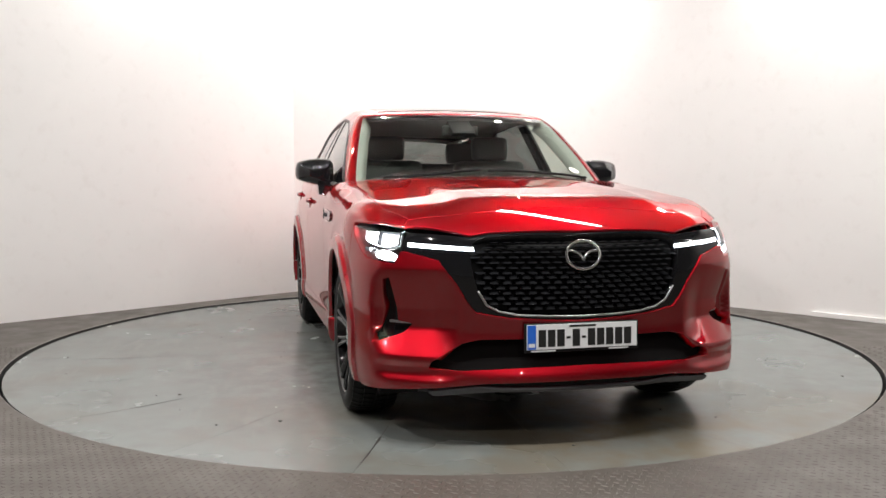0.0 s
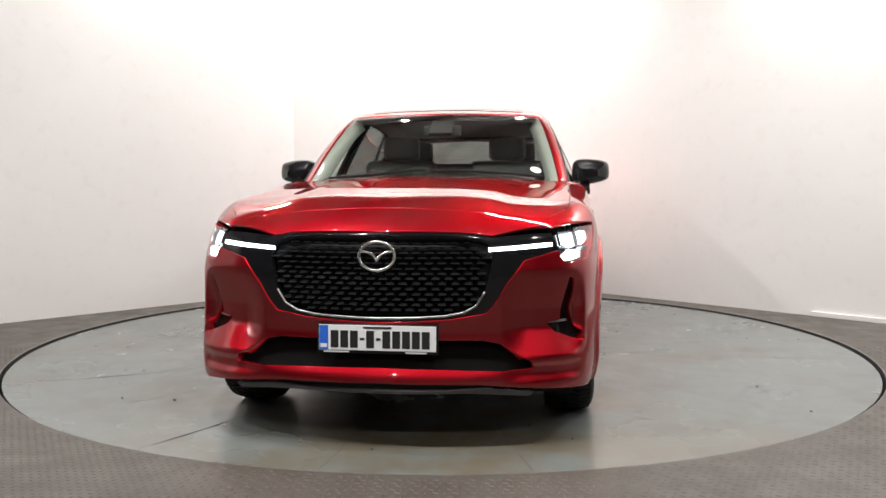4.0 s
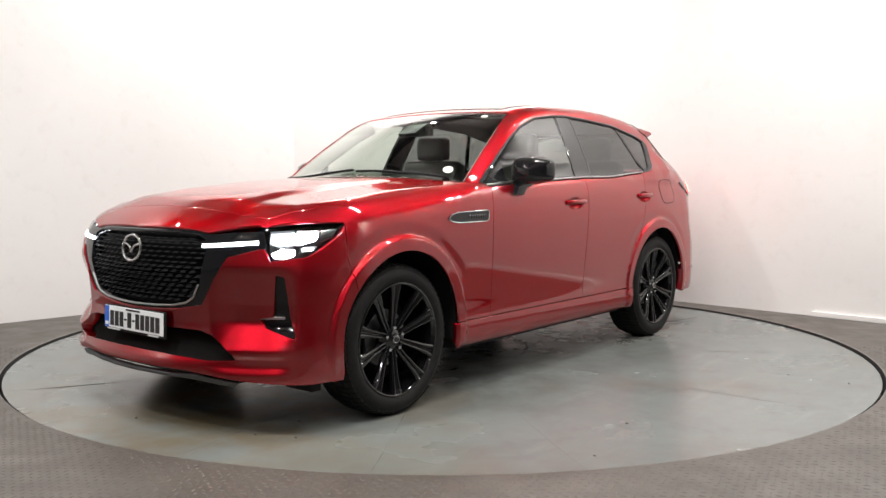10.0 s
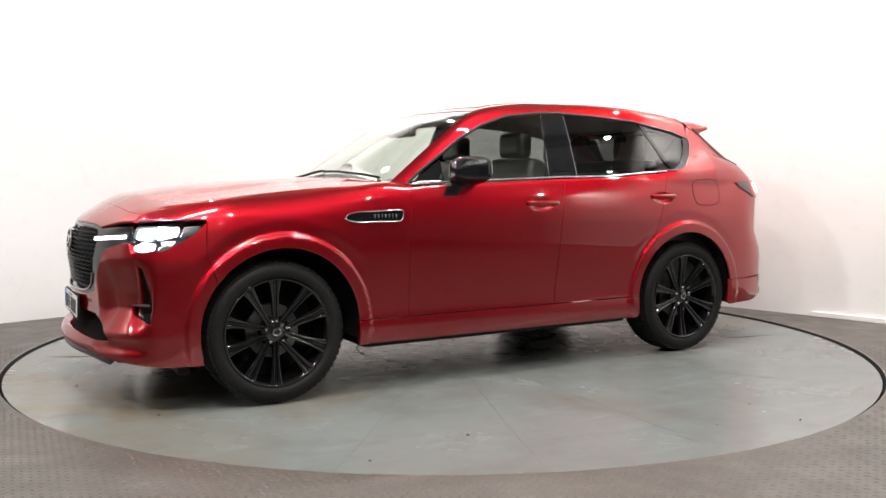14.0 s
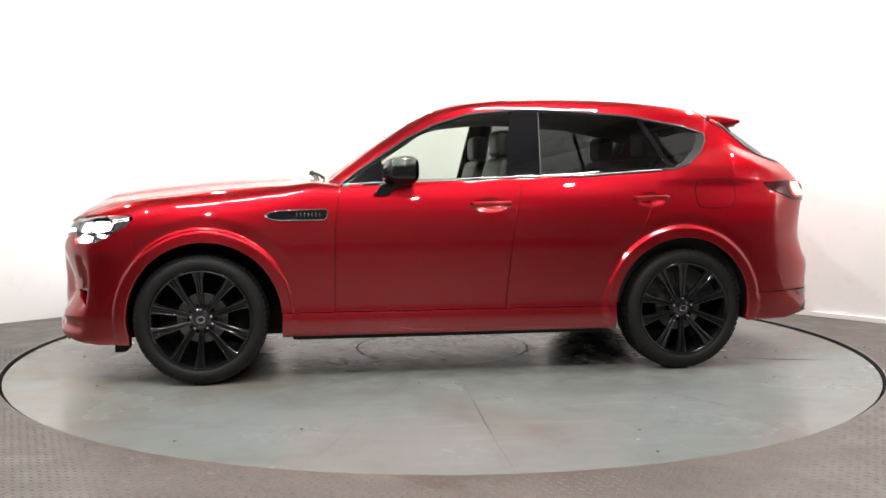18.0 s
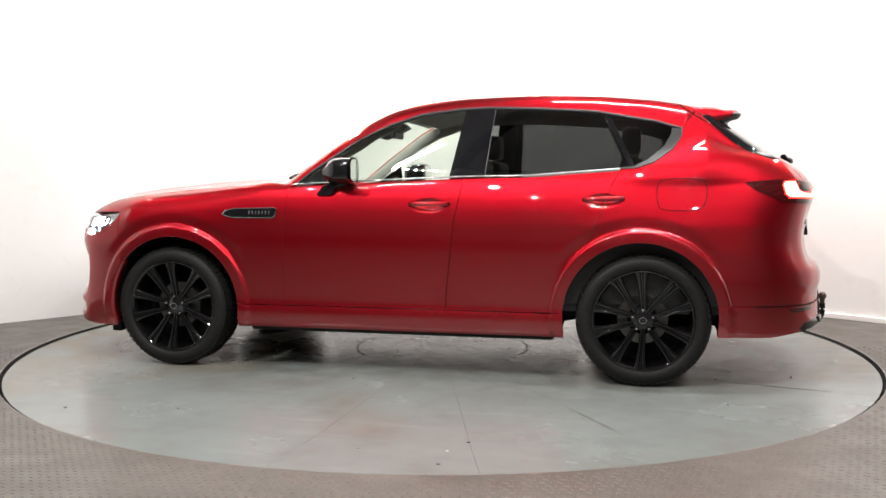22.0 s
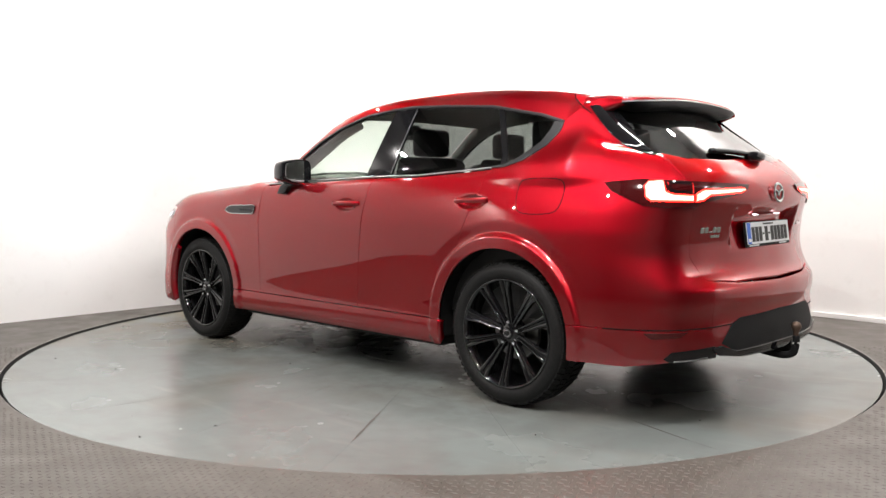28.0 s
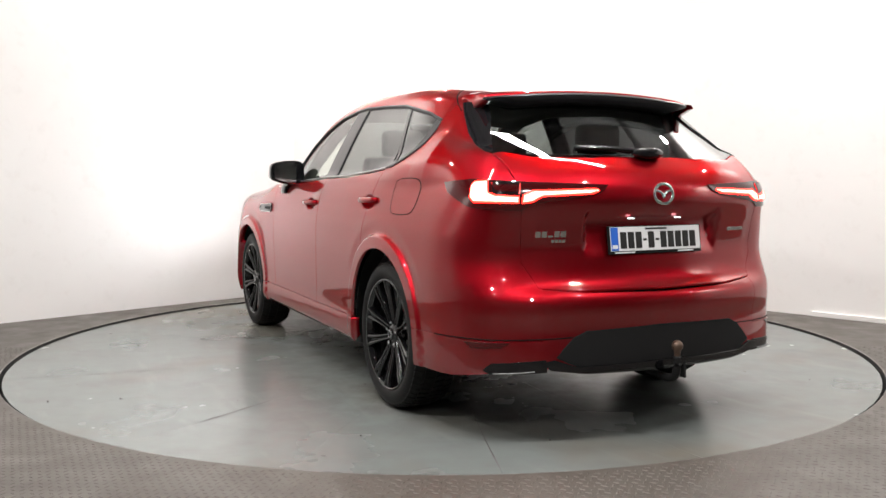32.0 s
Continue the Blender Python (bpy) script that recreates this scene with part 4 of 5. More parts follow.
rb_top = [b_uv(0.59, 0.464), b_uv(0.59, 0.682), b_uv(0.4, 0.666), b_uv(0, 0.657)]
panel("rear_bumper", dense(mirrored(rb + rb_side + rb_top), 0.016, True), TAIL_WRAP, PAINT, both=False, lip=0.05, gap=0.0008)

# rear window
GLASS_TOP = [(-1.80, 0.60), (-1.84, 0.3), (-1.85, 0.0)]
rw = loop3(TOP, t_line((-1.80, 0.60), *GLASS_SIDE), t_line(*across(GLASS_LOW)), t_line(*[(x, -y) for x, y in GLASS_SIDE[::-1]], (-1.80, -0.60)), t_line(*across(GLASS_TOP)[::-1]))
V, F, N = skin_mesh(rw, TOP, lip=0, off=-0.003, cell=0.05)
B = np.stack([V[:, 0] * 0 + 1, V[:, 1], V[:, 1] ** 2, V[:, 2], V[:, 2] ** 2, V[:, 1] ** 3], 1)
inner = np.abs(V[:, 1]) < 0.5
N = B @ np.linalg.lstsq(B[inner], N[inner], rcond=None)[0]
place_panel("rear_window", (V, F, N / np.linalg.norm(N, axis=1, keepdims=True)), PRIVACY, CAR, "dark tinted rear window", at=AT)
FINCAST = Cast((-0.5, 0.55, 0.67), span=(-0.7, 1.2), org=(-1.9, 0.5, 1.1))
fin_out = [(-1.735, 0.638, 1.51), (-1.788, 0.658, 1.454), (-1.892, 0.690, 1.361), (-1.989, 0.703, 1.295), (-2.07, 0.700, 1.262), (-2.112, 0.685, 1.247)]
fin_in = [(-2.09, 0.668, 1.262), (-2.03, 0.645, 1.305), (-1.96, 0.612, 1.365), (-1.90, 0.578, 1.42), (-1.83, 0.555, 1.49)]
panel("window_fin", FINCAST.flat(dense(fin_out + fin_in, 0.012, True)), FINCAST, GLOSS_BLACK, "gloss black fin beside the rear window", off=0.006, lip=0.012, gap=0)
P = on_skin(DIAG, (-1.60, 0.565, 1.58), (-1.635, 0.605, 1.54), (-1.69, 0.632, 1.50), (-1.755, 0.652, 1.465))
for s in (1, -1):
    add_mesh("roof_joint", *tube(P * [1, s, 1], 0.003, 5), LINER, CAR, "dark joint between roof and spoiler", place=AT)

# side glass and its black pillars
F_GLASS = [(0.60, 1.135), *DLO_TOP[1:7], (-0.39, 1.562), (-0.322, 1.167), (0.21, 1.143)]
R_GLASS = [(-0.56, 1.566), (-0.8, 1.556), (-1.139, 1.532), (-1.19, 1.52), (-1.345, 1.215), (-1.236, 1.208), (-0.77, 1.175), (-0.528, 1.172)]
Q_GLASS = [(-1.215, 1.516), (-1.482, 1.468), (-1.60, 1.43), (-1.60, 1.39), (-1.555, 1.322), (-1.46, 1.25), (-1.38, 1.22), (-1.36, 1.218)]
B_POST = [(-0.39, 1.566), (-0.56, 1.568), (-0.528, 1.168), (-0.322, 1.165)]
C_POST = [(-1.185, 1.526), (-1.22, 1.518), (-1.37, 1.214), (-1.34, 1.209)]
for nm, pts, mat, lab in (("front_window", F_GLASS, GLASS, "clear front door window"), ("rear_side_window", R_GLASS, PRIVACY, "dark tinted rear door window"),
                          ("quarter_window", Q_GLASS, PRIVACY, "dark tinted quarter window")):
    panel(nm, loop3(SIDE, s_line(*pts, pts[0])), SIDE, mat, lab, lip=0, off=-0.006, cell=0.05, gap=0.0)
for pts, mat in ((B_POST, GLOSS_BLACK), (C_POST, GLOSS_BLACK)):
    panel("window_pillar", loop3(SIDE, s_line(*pts, pts[0])), SIDE, mat, "black window pillar", off=-0.002, gap=0, cell=0.05)


def strip(name, pts, radius, mat, lift=0.0, flat=1.0, label=""):
    P = s_line(*pts)
    P = P + slope(P) * lift
    for s in (1, -1):
        vv, ff = tube(P * [1, s, 1], radius, 6, False, flat)
        add_mesh(name, vv, ff if s > 0 else [f[::-1] for f in ff], mat, CAR, label, smooth=True, place=AT)


strip("waist_trim", DLO_LOW, 0.0055, SATIN, 0.0, 1.0, "satin chrome waist strip")
strip("window_seal", DLO_TOP, 0.009, BLACK_SATIN, -0.003, 1.0, "black window surround")
strip("window_trim", [(x, z + 0.006) for x, z in DLO_TOP[1:]], 0.003, SATIN_DARK, 0.001, 1.0, "thin satin chrome window strip")
strip("pillar_strip", [(-0.562, 1.556), (-0.53, 1.172)], 0.003, SATIN_DARK, -0.002, 1.0, "thin satin strip beside the window pillar")
Q_IN = [(-1.565, 1.437), (-1.56, 1.40), (-1.525, 1.335), (-1.43, 1.255), (-1.36, 1.222), (-1.285, 1.214)]
qb = loop3(SIDE, s_line(*DLO_BACK), s_line(*Q_IN[::-1]), s_line(Q_IN[0], DLO_BACK[0]))
panel("quarter_trim", qb, SIDE, BLACK_SATIN, "satin black quarter window surround", off=0.003, gap=0, lip=0.006)
strip("quarter_strip", DLO_BACK, 0.003, SATIN_DARK, 0.003, 1.0, "thin satin strip round the quarter window")


# ---- wheels ----
WHEEL_R, WHEEL_Y = 0.371, 0.915


def section(y, hw):
    """Face of a spoke: two rounded ribs with a groove between them."""
    half = [(y - 0.012, 0.12), (y - 0.005, 0.26), (y - 0.001, 0.42), (y, 0.60), (y - 0.002, 0.78), (y - 0.007, 0.92), (y - 0.014, 1.0)]
    return [(yy, -hw * k) for yy, k in half[::-1]] + [(yy, hw * k) for yy, k in half]


def make_wheel(place, turn):
    w = new("wheel")
    w.parent = CAR
    w.matrix_basis = Matrix.Translation((place[0] + AT[0], place[1] + AT[1], WHEEL_R)) @ Matrix.Rotation(turn, 4, "Z")
    tagged(w, "gloss black ten-spoke alloy wheel with black tyre")
    prof = [(0.272, -0.02), (0.288, 0.0), (0.315, 0.006), (0.340, -0.002), (0.354, -0.016), (0.3635, -0.043), (0.365, -0.12), (0.3635, -0.195), (0.354, -0.225), (0.30, -0.238), (0.262, -0.21)]
    vv, ff = lathe(prof, 72, 1)
    add_mesh("tyre", vv, ff, TYRE, w, smooth=True)
    verts, faces = [], []
    for i in range(64):
        a = 2 * math.pi * i / 64
        for y0, y1, skew in ((-0.012, -0.058, 0.02), (-0.064, -0.115, 0.03), (-0.125, -0.176, -0.03), (-0.182, -0.228, -0.02)):
            k = len(verts)
            for yy, da in ((y0, -0.036), (y0, 0.036), (y1, 0.036 + skew), (y1, -0.036 + skew)):
                rr = WHEEL_R - (0.012 if yy in (-0.012, -0.228) else 0)
                verts.append((rr * math.cos(a + da), yy, rr * math.sin(a + da)))
            for yy, da in ((y0, -0.036), (y0, 0.036), (y1, 0.036 + skew), (y1, -0.036 + skew)):
                verts.append((0.350 * math.cos(a + da), yy, 0.350 * math.sin(a + da)))
            faces += [(k, k + 1, k + 2, k + 3), (k, k + 4, k + 5, k + 1), (k + 1, k + 5, k + 6, k + 2), (k + 2, k + 6, k + 7, k + 3), (k + 3, k + 7, k + 4, k)]
    add_mesh("tread", verts, faces, TYRE, w, "tread blocks")["kind"] = "stuff"
    vv, ff = lathe([(0.284, -0.014), (0.278, -0.001), (0.270, -0.003), (0.262, -0.03), (0.252, -0.10), (0.246, -0.21)], 64, 1)
    add_mesh("rim", vv, ff, RIM, w, smooth=True)
    vv, ff = lathe([(0.05, -0.10), (0.140, -0.10), (0.140, -0.125)], 40, 1)
    add_mesh("brake_disc", vv, ff, STEEL, w, "steel brake disc")
    # a black disc stands in for the shade inside the wheel
    add_mesh("wheel_back", *lathe([(0.001, -0.19), (0.25, -0.19)], 40, 1), LINER, w, "dark wheel hollow")
    for i in range(10):
        a = 2 * math.pi * i / 10 + math.pi / 2
        s = 1 if i % 2 else -1
        bm = bmesh.new()
        secs = []
        for r, hw, y, th in ((0.03, 0.014, -0.046, 0.03), (0.055, 0.016, -0.040, 0.03), (0.10, 0.018, -0.034, 0.028), (0.18, 0.0225, -0.020, 0.028), (0.235, 0.029, -0.007, 0.028), (0.268, 0.039, -0.004, 0.028)):
            off = s * 0.010 * (r - 0.1) / 0.15
            secs.append([bm.verts.new((r, yy, off + zz)) for yy, zz in (*section(y, hw), (y - th, hw * 0.9), (y - th, -hw * 0.9))])
        for p, q in zip(secs, secs[1:]):
            for k, k2 in zip(range(len(p)), list(range(1, len(p))) + [0]):
                bm.faces.new((p[k], p[k2], q[k2], q[k]))
        bm.faces.new(secs[0])
        bm.faces.new(secs[-1][::-1])
        bmesh.ops.recalc_face_normals(bm, faces=bm.faces[:])
        bmesh.ops.rotate(bm, verts=bm.verts[:], cent=(0, 0, 0), matrix=Matrix.Rotation(-a, 3, "Y"))
        part("spoke", bm, RIM, w, smooth=55)
    vv, ff = lathe([(0.001, -0.030), (0.034, -0.032), (0.046, -0.040), (0.060, -0.050), (0.082, -0.062), (0.084, -0.08)], 32, 1)
    add_mesh("hub", vv, ff, RIM, w, smooth=True)
    vv, ff = lathe([(0.001, -0.024), (0.024, -0.024), (0.029, -0.028), (0.030, -0.034)], 28, 1)
    add_mesh("centre_cap", vv, ff, GLOSS_BLACK, w, smooth=True)
    ringpts = [(0.021 * math.cos(t), -0.0235, 0.017 * math.sin(t)) for t in [2 * math.pi * k / 24 for k in range(24)]]
    add_mesh("cap_ring", *tube(ringpts, 0.0022, 5, True, 1, (0, 1, 0)), CHROME, w, "chrome ring emblem", smooth=True)
    for i in range(5):
        a = 2 * math.pi * i / 5 + 0.3
        vv, ff = lathe([(0.001, -0.022), (0.006, -0.022), (0.0095, -0.026), (0.0095, -0.05)], 6, 1)
        add_mesh("wheel_nut", [(x + 0.058 * math.cos(a), y - 0.004, z + 0.058 * math.sin(a)) for x, y, z in vv], ff, CHROME, w, "chrome wheel nut")
    return w


make_wheel((1.42, WHEEL_Y), 0)
make_wheel((-1.42, WHEEL_Y), 0)
make_wheel((1.42, -WHEEL_Y), math.pi)
make_wheel((-1.42, -WHEEL_Y), math.pi)

# wheel housings and underside
for cx, cz in (FRONT_ARCH, REAR_ARCH):
    for s in (1, -1):
        vv, ff = lathe([(ARCH_R + 0.012, 0.905), (ARCH_R + 0.02, 0.55), (0.05, 0.55)], 40, 1, (radians(-11), radians(191)))
        add_mesh("wheel_housing", [(x + cx, y * s, z + cz) for x, y, z in vv], ff, LINER, CAR, "black wheel housing", smooth=False, place=AT)
part("underbody", box_bm(-0.93, 0.92, -0.86, 0.86, 0.235, 0.30, 0.02), BLACK, CAR, "black underside", place=AT)
part("underbody", box_bm(-2.22, -0.90, -0.56, 0.56, 0.33, 0.44, 0.03), BLACK, CAR, "black underside", place=AT)
part("underbody", box_bm(0.90, 2.15, -0.56, 0.56, 0.22, 0.40, 0.03), BLACK, CAR, "black underside", place=AT)
for s in (1, -1):
    part("mud_flap", box_bm(1.84, 1.90, s * 0.72 - 0.09, s * 0.72 + 0.09, 0.185, 0.27, 0.008), BLACK, CAR, "black plastic wheel deflector", place=AT)

# cabin
part("cabin_floor", box_bm(-2.05, 0.75, -0.80, 0.80, 0.40, 0.46), CABIN, CAR, "dark cabin floor", place=AT)
for s in (1, -1):
    part("door_card", box_bm(-1.95, 0.70, s * 0.80 - 0.015, s * 0.80 + 0.015, 0.44, 1.10, 0.01), CABIN, CAR, "black inner door trim", place=AT)
part("dashboard", prism_bm([(0.35, 0.75), (0.42, 1.02), (0.55, 1.085), (0.82, 1.085), (0.90, 1.02), (0.80, 0.6)], -0.76, 0.76, 1, 0.02), CABIN, CAR, "black dashboard", place=AT)
part("cabin_bulkhead", box_bm(0.86, 0.90, -0.78, 0.78, 0.40, 1.08), CABIN, CAR, "dark bulkhead", place=AT)
part("load_floor", box_bm(-2.15, -1.35, -0.74, 0.74, 0.74, 0.80, 0.01), CABIN, CAR, "dark load floor", place=AT)


def seat(x, y, width, mat=CABIN):
    st = new("seat")
    st.parent = CAR
    st.location = (AT[0] + x, AT[1] + y, 0)
    tagged(st, "black leather car seat with headrest")
    part("cushion", box_bm(-0.27, 0.25, -width / 2, width / 2, 0.58, 0.76, 0.06, 3), mat, st, smooth=50)
    bm = box_bm(-0.07, 0.07, -width / 2, width / 2, 0.70, 1.30, 0.06, 3)
    bmesh.ops.transform(bm, matrix=Matrix.Translation((-0.27, 0, 0.7)) @ Matrix.Rotation(radians(-14), 4, "Y") @ Matrix.Translation((0, 0, -0.7)), verts=bm.verts[:])
    part("backrest", bm, mat, st, smooth=50)
    for c in ([0] if width < 0.8 else [-0.42, 0.42]):
        bm = box_bm(-0.45, -0.34, c - 0.13, c + 0.13, 1.29, 1.46, 0.045, 3)
        part("headrest", bm, mat, st, smooth=50)
        for k in (-0.06, 0.06):
            vv, ff = tube([(-0.395, c + k, 1.22), (-0.395, c + k, 1.34)], 0.007)
            add_mesh("headrest_post", vv, ff, STEEL, st)
    return st


seat(0.0, 0.38, 0.52)
seat(0.0, -0.38, 0.52)
seat(-0.95, 0.0, 1.30)
wheelpts = [(0.30 + 0.03 * math.sin(t), -0.38 + 0.185 * math.cos(t), 0.98 + 0.18 * math.sin(t)) for t in [2 * math.pi * k / 36 for k in range(36)]]
add_mesh("steering_wheel", *tube(wheelpts, 0.015, 8, True, 1, (1, 0, 0)), CABIN, CAR, "black steering wheel", smooth=True, place=AT)
part("rear_view_mirror", box_bm(0.20, 0.24, -0.12, 0.12, 1.43, 1.50, 0.015), CABIN, CAR, "black rear view mirror", place=AT)
head = loop3(TOP, t_line(*ROOF_EDGE[::-1]), t_line(*across(R_BACK)), t_line(*[(x, -y) for x, y in ROOF_EDGE]), t_line(*across(W_TOP)[::-1]))
panel("headliner", head, TOP, TRIM, "pale cloth headliner", both=False, off=-0.045, cell=0.08, lip=0)
panel("pillar_trim", loop3(DIAG, s_line(*DLO_TOP), t_line(*ROOF_EDGE), t_line(*PILLAR), t_line(PILLAR[-1], (0.735, 0.758)), s_line((0.66, 1.128), (0.635, 1.122))), DIAG, TRIM, "pale pillar trim", off=-0.03, cell=0.06, lip=0)

P = t_line(*PILLAR)
N = slope(P)
for s in (1, -1):
    rows = [P - N * 0.012, P - N * 0.03 + [0, -0.022, 0], P - N * 0.085 + [0, -0.036, 0], P - N * 0.10 + [0, -0.015, 0]]
    k = len(P)
    faces = [(r * k + i, r * k + i + 1, (r + 1) * k + i + 1, (r + 1) * k + i) for r in range(3) for i in range(k - 1)]
    add_mesh("pillar_cover", np.vstack(rows) * [1, s, 1], faces, TRIM, CAR, "pale windscreen pillar cover", smooth=True, place=AT)

# ---- face of the car ----
def grille_bars():
    """Rows of short angled fins of the grille, joined into one mesh."""
    verts, faces, D = [], [], []
    poly = np.array(dense(mesh_area, 0.02, True))
    for r in range(16):
        z = 0.580 + r * 0.0222
        for c in range(-12, 13):
            u = (c + 0.5 * (r % 2)) * 0.056
            if abs(u) < 0.49:
                D.append((u, z))
    D = np.array(D)
    D = D[inside_poly(D, poly) & (near_dist(D, poly) > 0.014)]
    P = NOSE_WRAP.lay(D)
    N = slope(P)
    for p, n in zip(P, N):
        t = np.cross((0, 0, 1), n)
        t /= np.linalg.norm(t) + 1e-9
        k = len(verts)
        for a, b, d in ((-0.026, 0.004, -0.05), (-0.017, -0.005, -0.012), (0.017, -0.005, -0.012), (0.026, 0.004, -0.05), (0.013, 0.004, -0.027), (-0.013, 0.004, -0.027)):
            verts.append(p + t * a + np.array((0, 0, b)) + n * d)
        faces += [(k, k + 1, k + 5), (k + 1, k + 2, k + 4, k + 5), (k + 2, k + 3, k + 4), (k, k + 3, k + 2, k + 1)]
    add_mesh("grille_mesh", verts, faces, FIN, CAR, "dark chrome honeycomb grille fins", place=AT)["kind"] = "stuff"


grille_bars()
gl = NOSE_WRAP.lay(dense([(-u, z) for u, z in mesh_area[6:12]] + mesh_area[6:12][::-1][1:], 0.02))
add_mesh("grille_trim", *tube(gl + slope(gl) * -0.004, 0.0048, 8), SATIN, CAR, "dark chrome grille edging", smooth=True, place=AT)

# daytime strips, headlights
drl = nose_pts((2.222, 0.462, 0.848), (2.221, 0.462, 0.861), (2.10, 0.71, 0.880), (2.103, 0.711, 0.866))
panel("daytime_light", dense(drl, 0.02, True), NOSE_WRAP, LED_WHITE, "glowing white daytime running light strip", off=-0.001, gap=0, lip=0.01)
hl = nose_pts((2.052, 0.705, 0.93), (1.955, 0.78, 0.939), (1.86, 0.838, 0.941), *LAMP_LOW)
LAMP_L, LAMP_R = panel("headlight", dense(hl, 0.02, True), NOSE_WRAP, SATIN_DARK, "headlight with bright white beam", off=-0.085, gap=0.0015, lip=0.0)
# bright optics behind the lens, following the lamp's curve
OPTICS = (("beam_cell", [(1.982, 0.822, 0.924), (1.893, 0.862, 0.922), (1.91, 0.872, 0.884), (1.985, 0.848, 0.868), (2.0, 0.835, 0.872)], BEAM, -0.030, "glowing main headlight cell"),
          ("beam_cell", [(2.065, 0.745, 0.924), (1.99, 0.812, 0.929), (2.012, 0.830, 0.866), (2.06, 0.790, 0.860), (2.082, 0.755, 0.872)], BEAM_SOFT, -0.026, "softly glowing headlight cell"),
          ("beam_cell", [(2.086, 0.770, 0.827), (2.05, 0.802, 0.847), (2.008, 0.836, 0.842), (2.015, 0.840, 0.818), (2.06, 0.812, 0.806), (2.083, 0.782, 0.809)], BEAM, -0.026, "glowing lower headlight cell"),
          ("beam_cell", [(1.978, 0.853, 0.853), (1.918, 0.875, 0.855), (1.93, 0.875, 0.838), (1.975, 0.858, 0.836)], LED_WHITE, -0.035, "small glowing headlight cell"),
          ("lamp_reflector", [(1.872, 0.868, 0.932), (1.792, 0.885, 0.934), (1.82, 0.890, 0.893), (1.892, 0.874, 0.872)], LAMP_BOWL, -0.034, "silver lamp reflector"),
          ("lamp_reflector", [(1.99, 0.852, 0.832), (1.925, 0.875, 0.834), (1.965, 0.862, 0.808), (1.998, 0.848, 0.808)], LAMP_BOWL, -0.034, "silver lamp reflector"))
for nm, pts, mat, off, lab in OPTICS:
    data = skin_mesh(dense(nose_pts(*pts), 0.016, True), NOSE_WRAP, off=off, lip=0.004, gap=0.001, cell=0.03)
    for lamp, mirror in ((LAMP_L, False), (LAMP_R, True)):
        place_panel(nm, data, mat, lamp, lab, mirror)
    if nm == "beam_cell":
        P = NOSE_WRAP.lay(dense(nose_pts(*pts), 0.016, True))
        N = slope(P)
        k, verts = len(P), [*(P + N * (off - 0.004)), *(P + N * -0.010)]
        faces = [(i, (i + 1) % k, k + (i + 1) % k, k + i) for i in range(k)]
        for lamp, s in ((LAMP_L, 1), (LAMP_R, -1)):
            # unseen plate, added to keep the cell's glow from leaking backwards
            place_panel("cell_light_stop", skin_mesh(dense(nose_pts(*pts), 0.016, True), NOSE_WRAP, off=off - 0.006, lip=0.02, gap=-0.004, cell=0.03), SATIN_DARK, lamp, "dark plate added to stop light behind a headlight cell", s < 0)
            add_mesh("cell_bezel", np.array(verts) * [1, s, 1], faces, SATIN_DARK, lamp, "dark satin bezel round a headlight cell", smooth=True)
V, F, N = skin_mesh(dense(hl, 0.02, True), NOSE_WRAP, off=-0.002, lip=0, gap=0.001, cell=0.05)
for lamp, mirror in ((LAMP_L, False), (LAMP_R, True)):
    place_panel("lens", (V, F, N), LENS, lamp, "clear lamp lens", mirror)

# vent fins, chin
fin = nose_pts((2.13, 0.71, 0.533), (2.13, 0.71, 0.541), (2.04, 0.80, 0.541), (2.04, 0.80, 0.533))
panel("vent_fin", dense(fin, 0.02, True), NOSE_WRAP, SATIN, "silver vent fin", off=-0.012, gap=0, lip=0.012)
chin = [n_uv(0, 0.252), n_uv(0.40, 0.252), n_uv(0.64, 0.232), n_uv(0.66, 0.250), n_uv(0.45, 0.276), n_uv(0.30, 0.262), n_uv(0, 0.262)]
panel("chin_plate", dense(chin + [(-u, z) for u, z in chin[::-1][1:-1]], 0.02, True), NOSE_WRAP, SATIN_DARK, "dark satin skid plate", both=False, off=-0.012, gap=0, lip=0.03)


def emblem(name, x, z, w, h, lean):
    """Oval chrome ring with a winged bar, on the nose (w > 0 faces forward) or the tail."""
    m = Matrix.Translation((x, 0, z)) @ Matrix.Rotation(radians(lean), 4, "Y")
    em = new(name)
    em.parent = CAR
    em.matrix_basis = Matrix.Translation(AT) @ m
    tagged(em, "chrome oval winged emblem")
    pts = [(0, w / 2 * math.cos(t), h / 2 * math.sin(t)) for t in [2 * math.pi * k / 40 for k in range(40)]]
    add_mesh("emblem_ring", *tube(pts, 0.007, 8, True, 1, (1, 0, 0)), CHROME, em, smooth=True)
    wing = [(0, -w * 0.46, h * 0.16), (0, -w * 0.26, h * 0.13), (0, -w * 0.09, h * 0.02), (0, 0, -h * 0.17), (0, w * 0.09, h * 0.02), (0, w * 0.26, h * 0.13), (0, w * 0.46, h * 0.16)]
    add_mesh("emblem_wing", *tube(rounded(wing, False), 0.006, 8, False, 1, (1, 0, 0)), CHROME, em, smooth=True)
    return em


emblem("front_emblem", 2.283, 0.828, 0.150, 0.120, -8)
emblem("rear_emblem", -2.419, 1.082, 0.102, 0.086, 6)


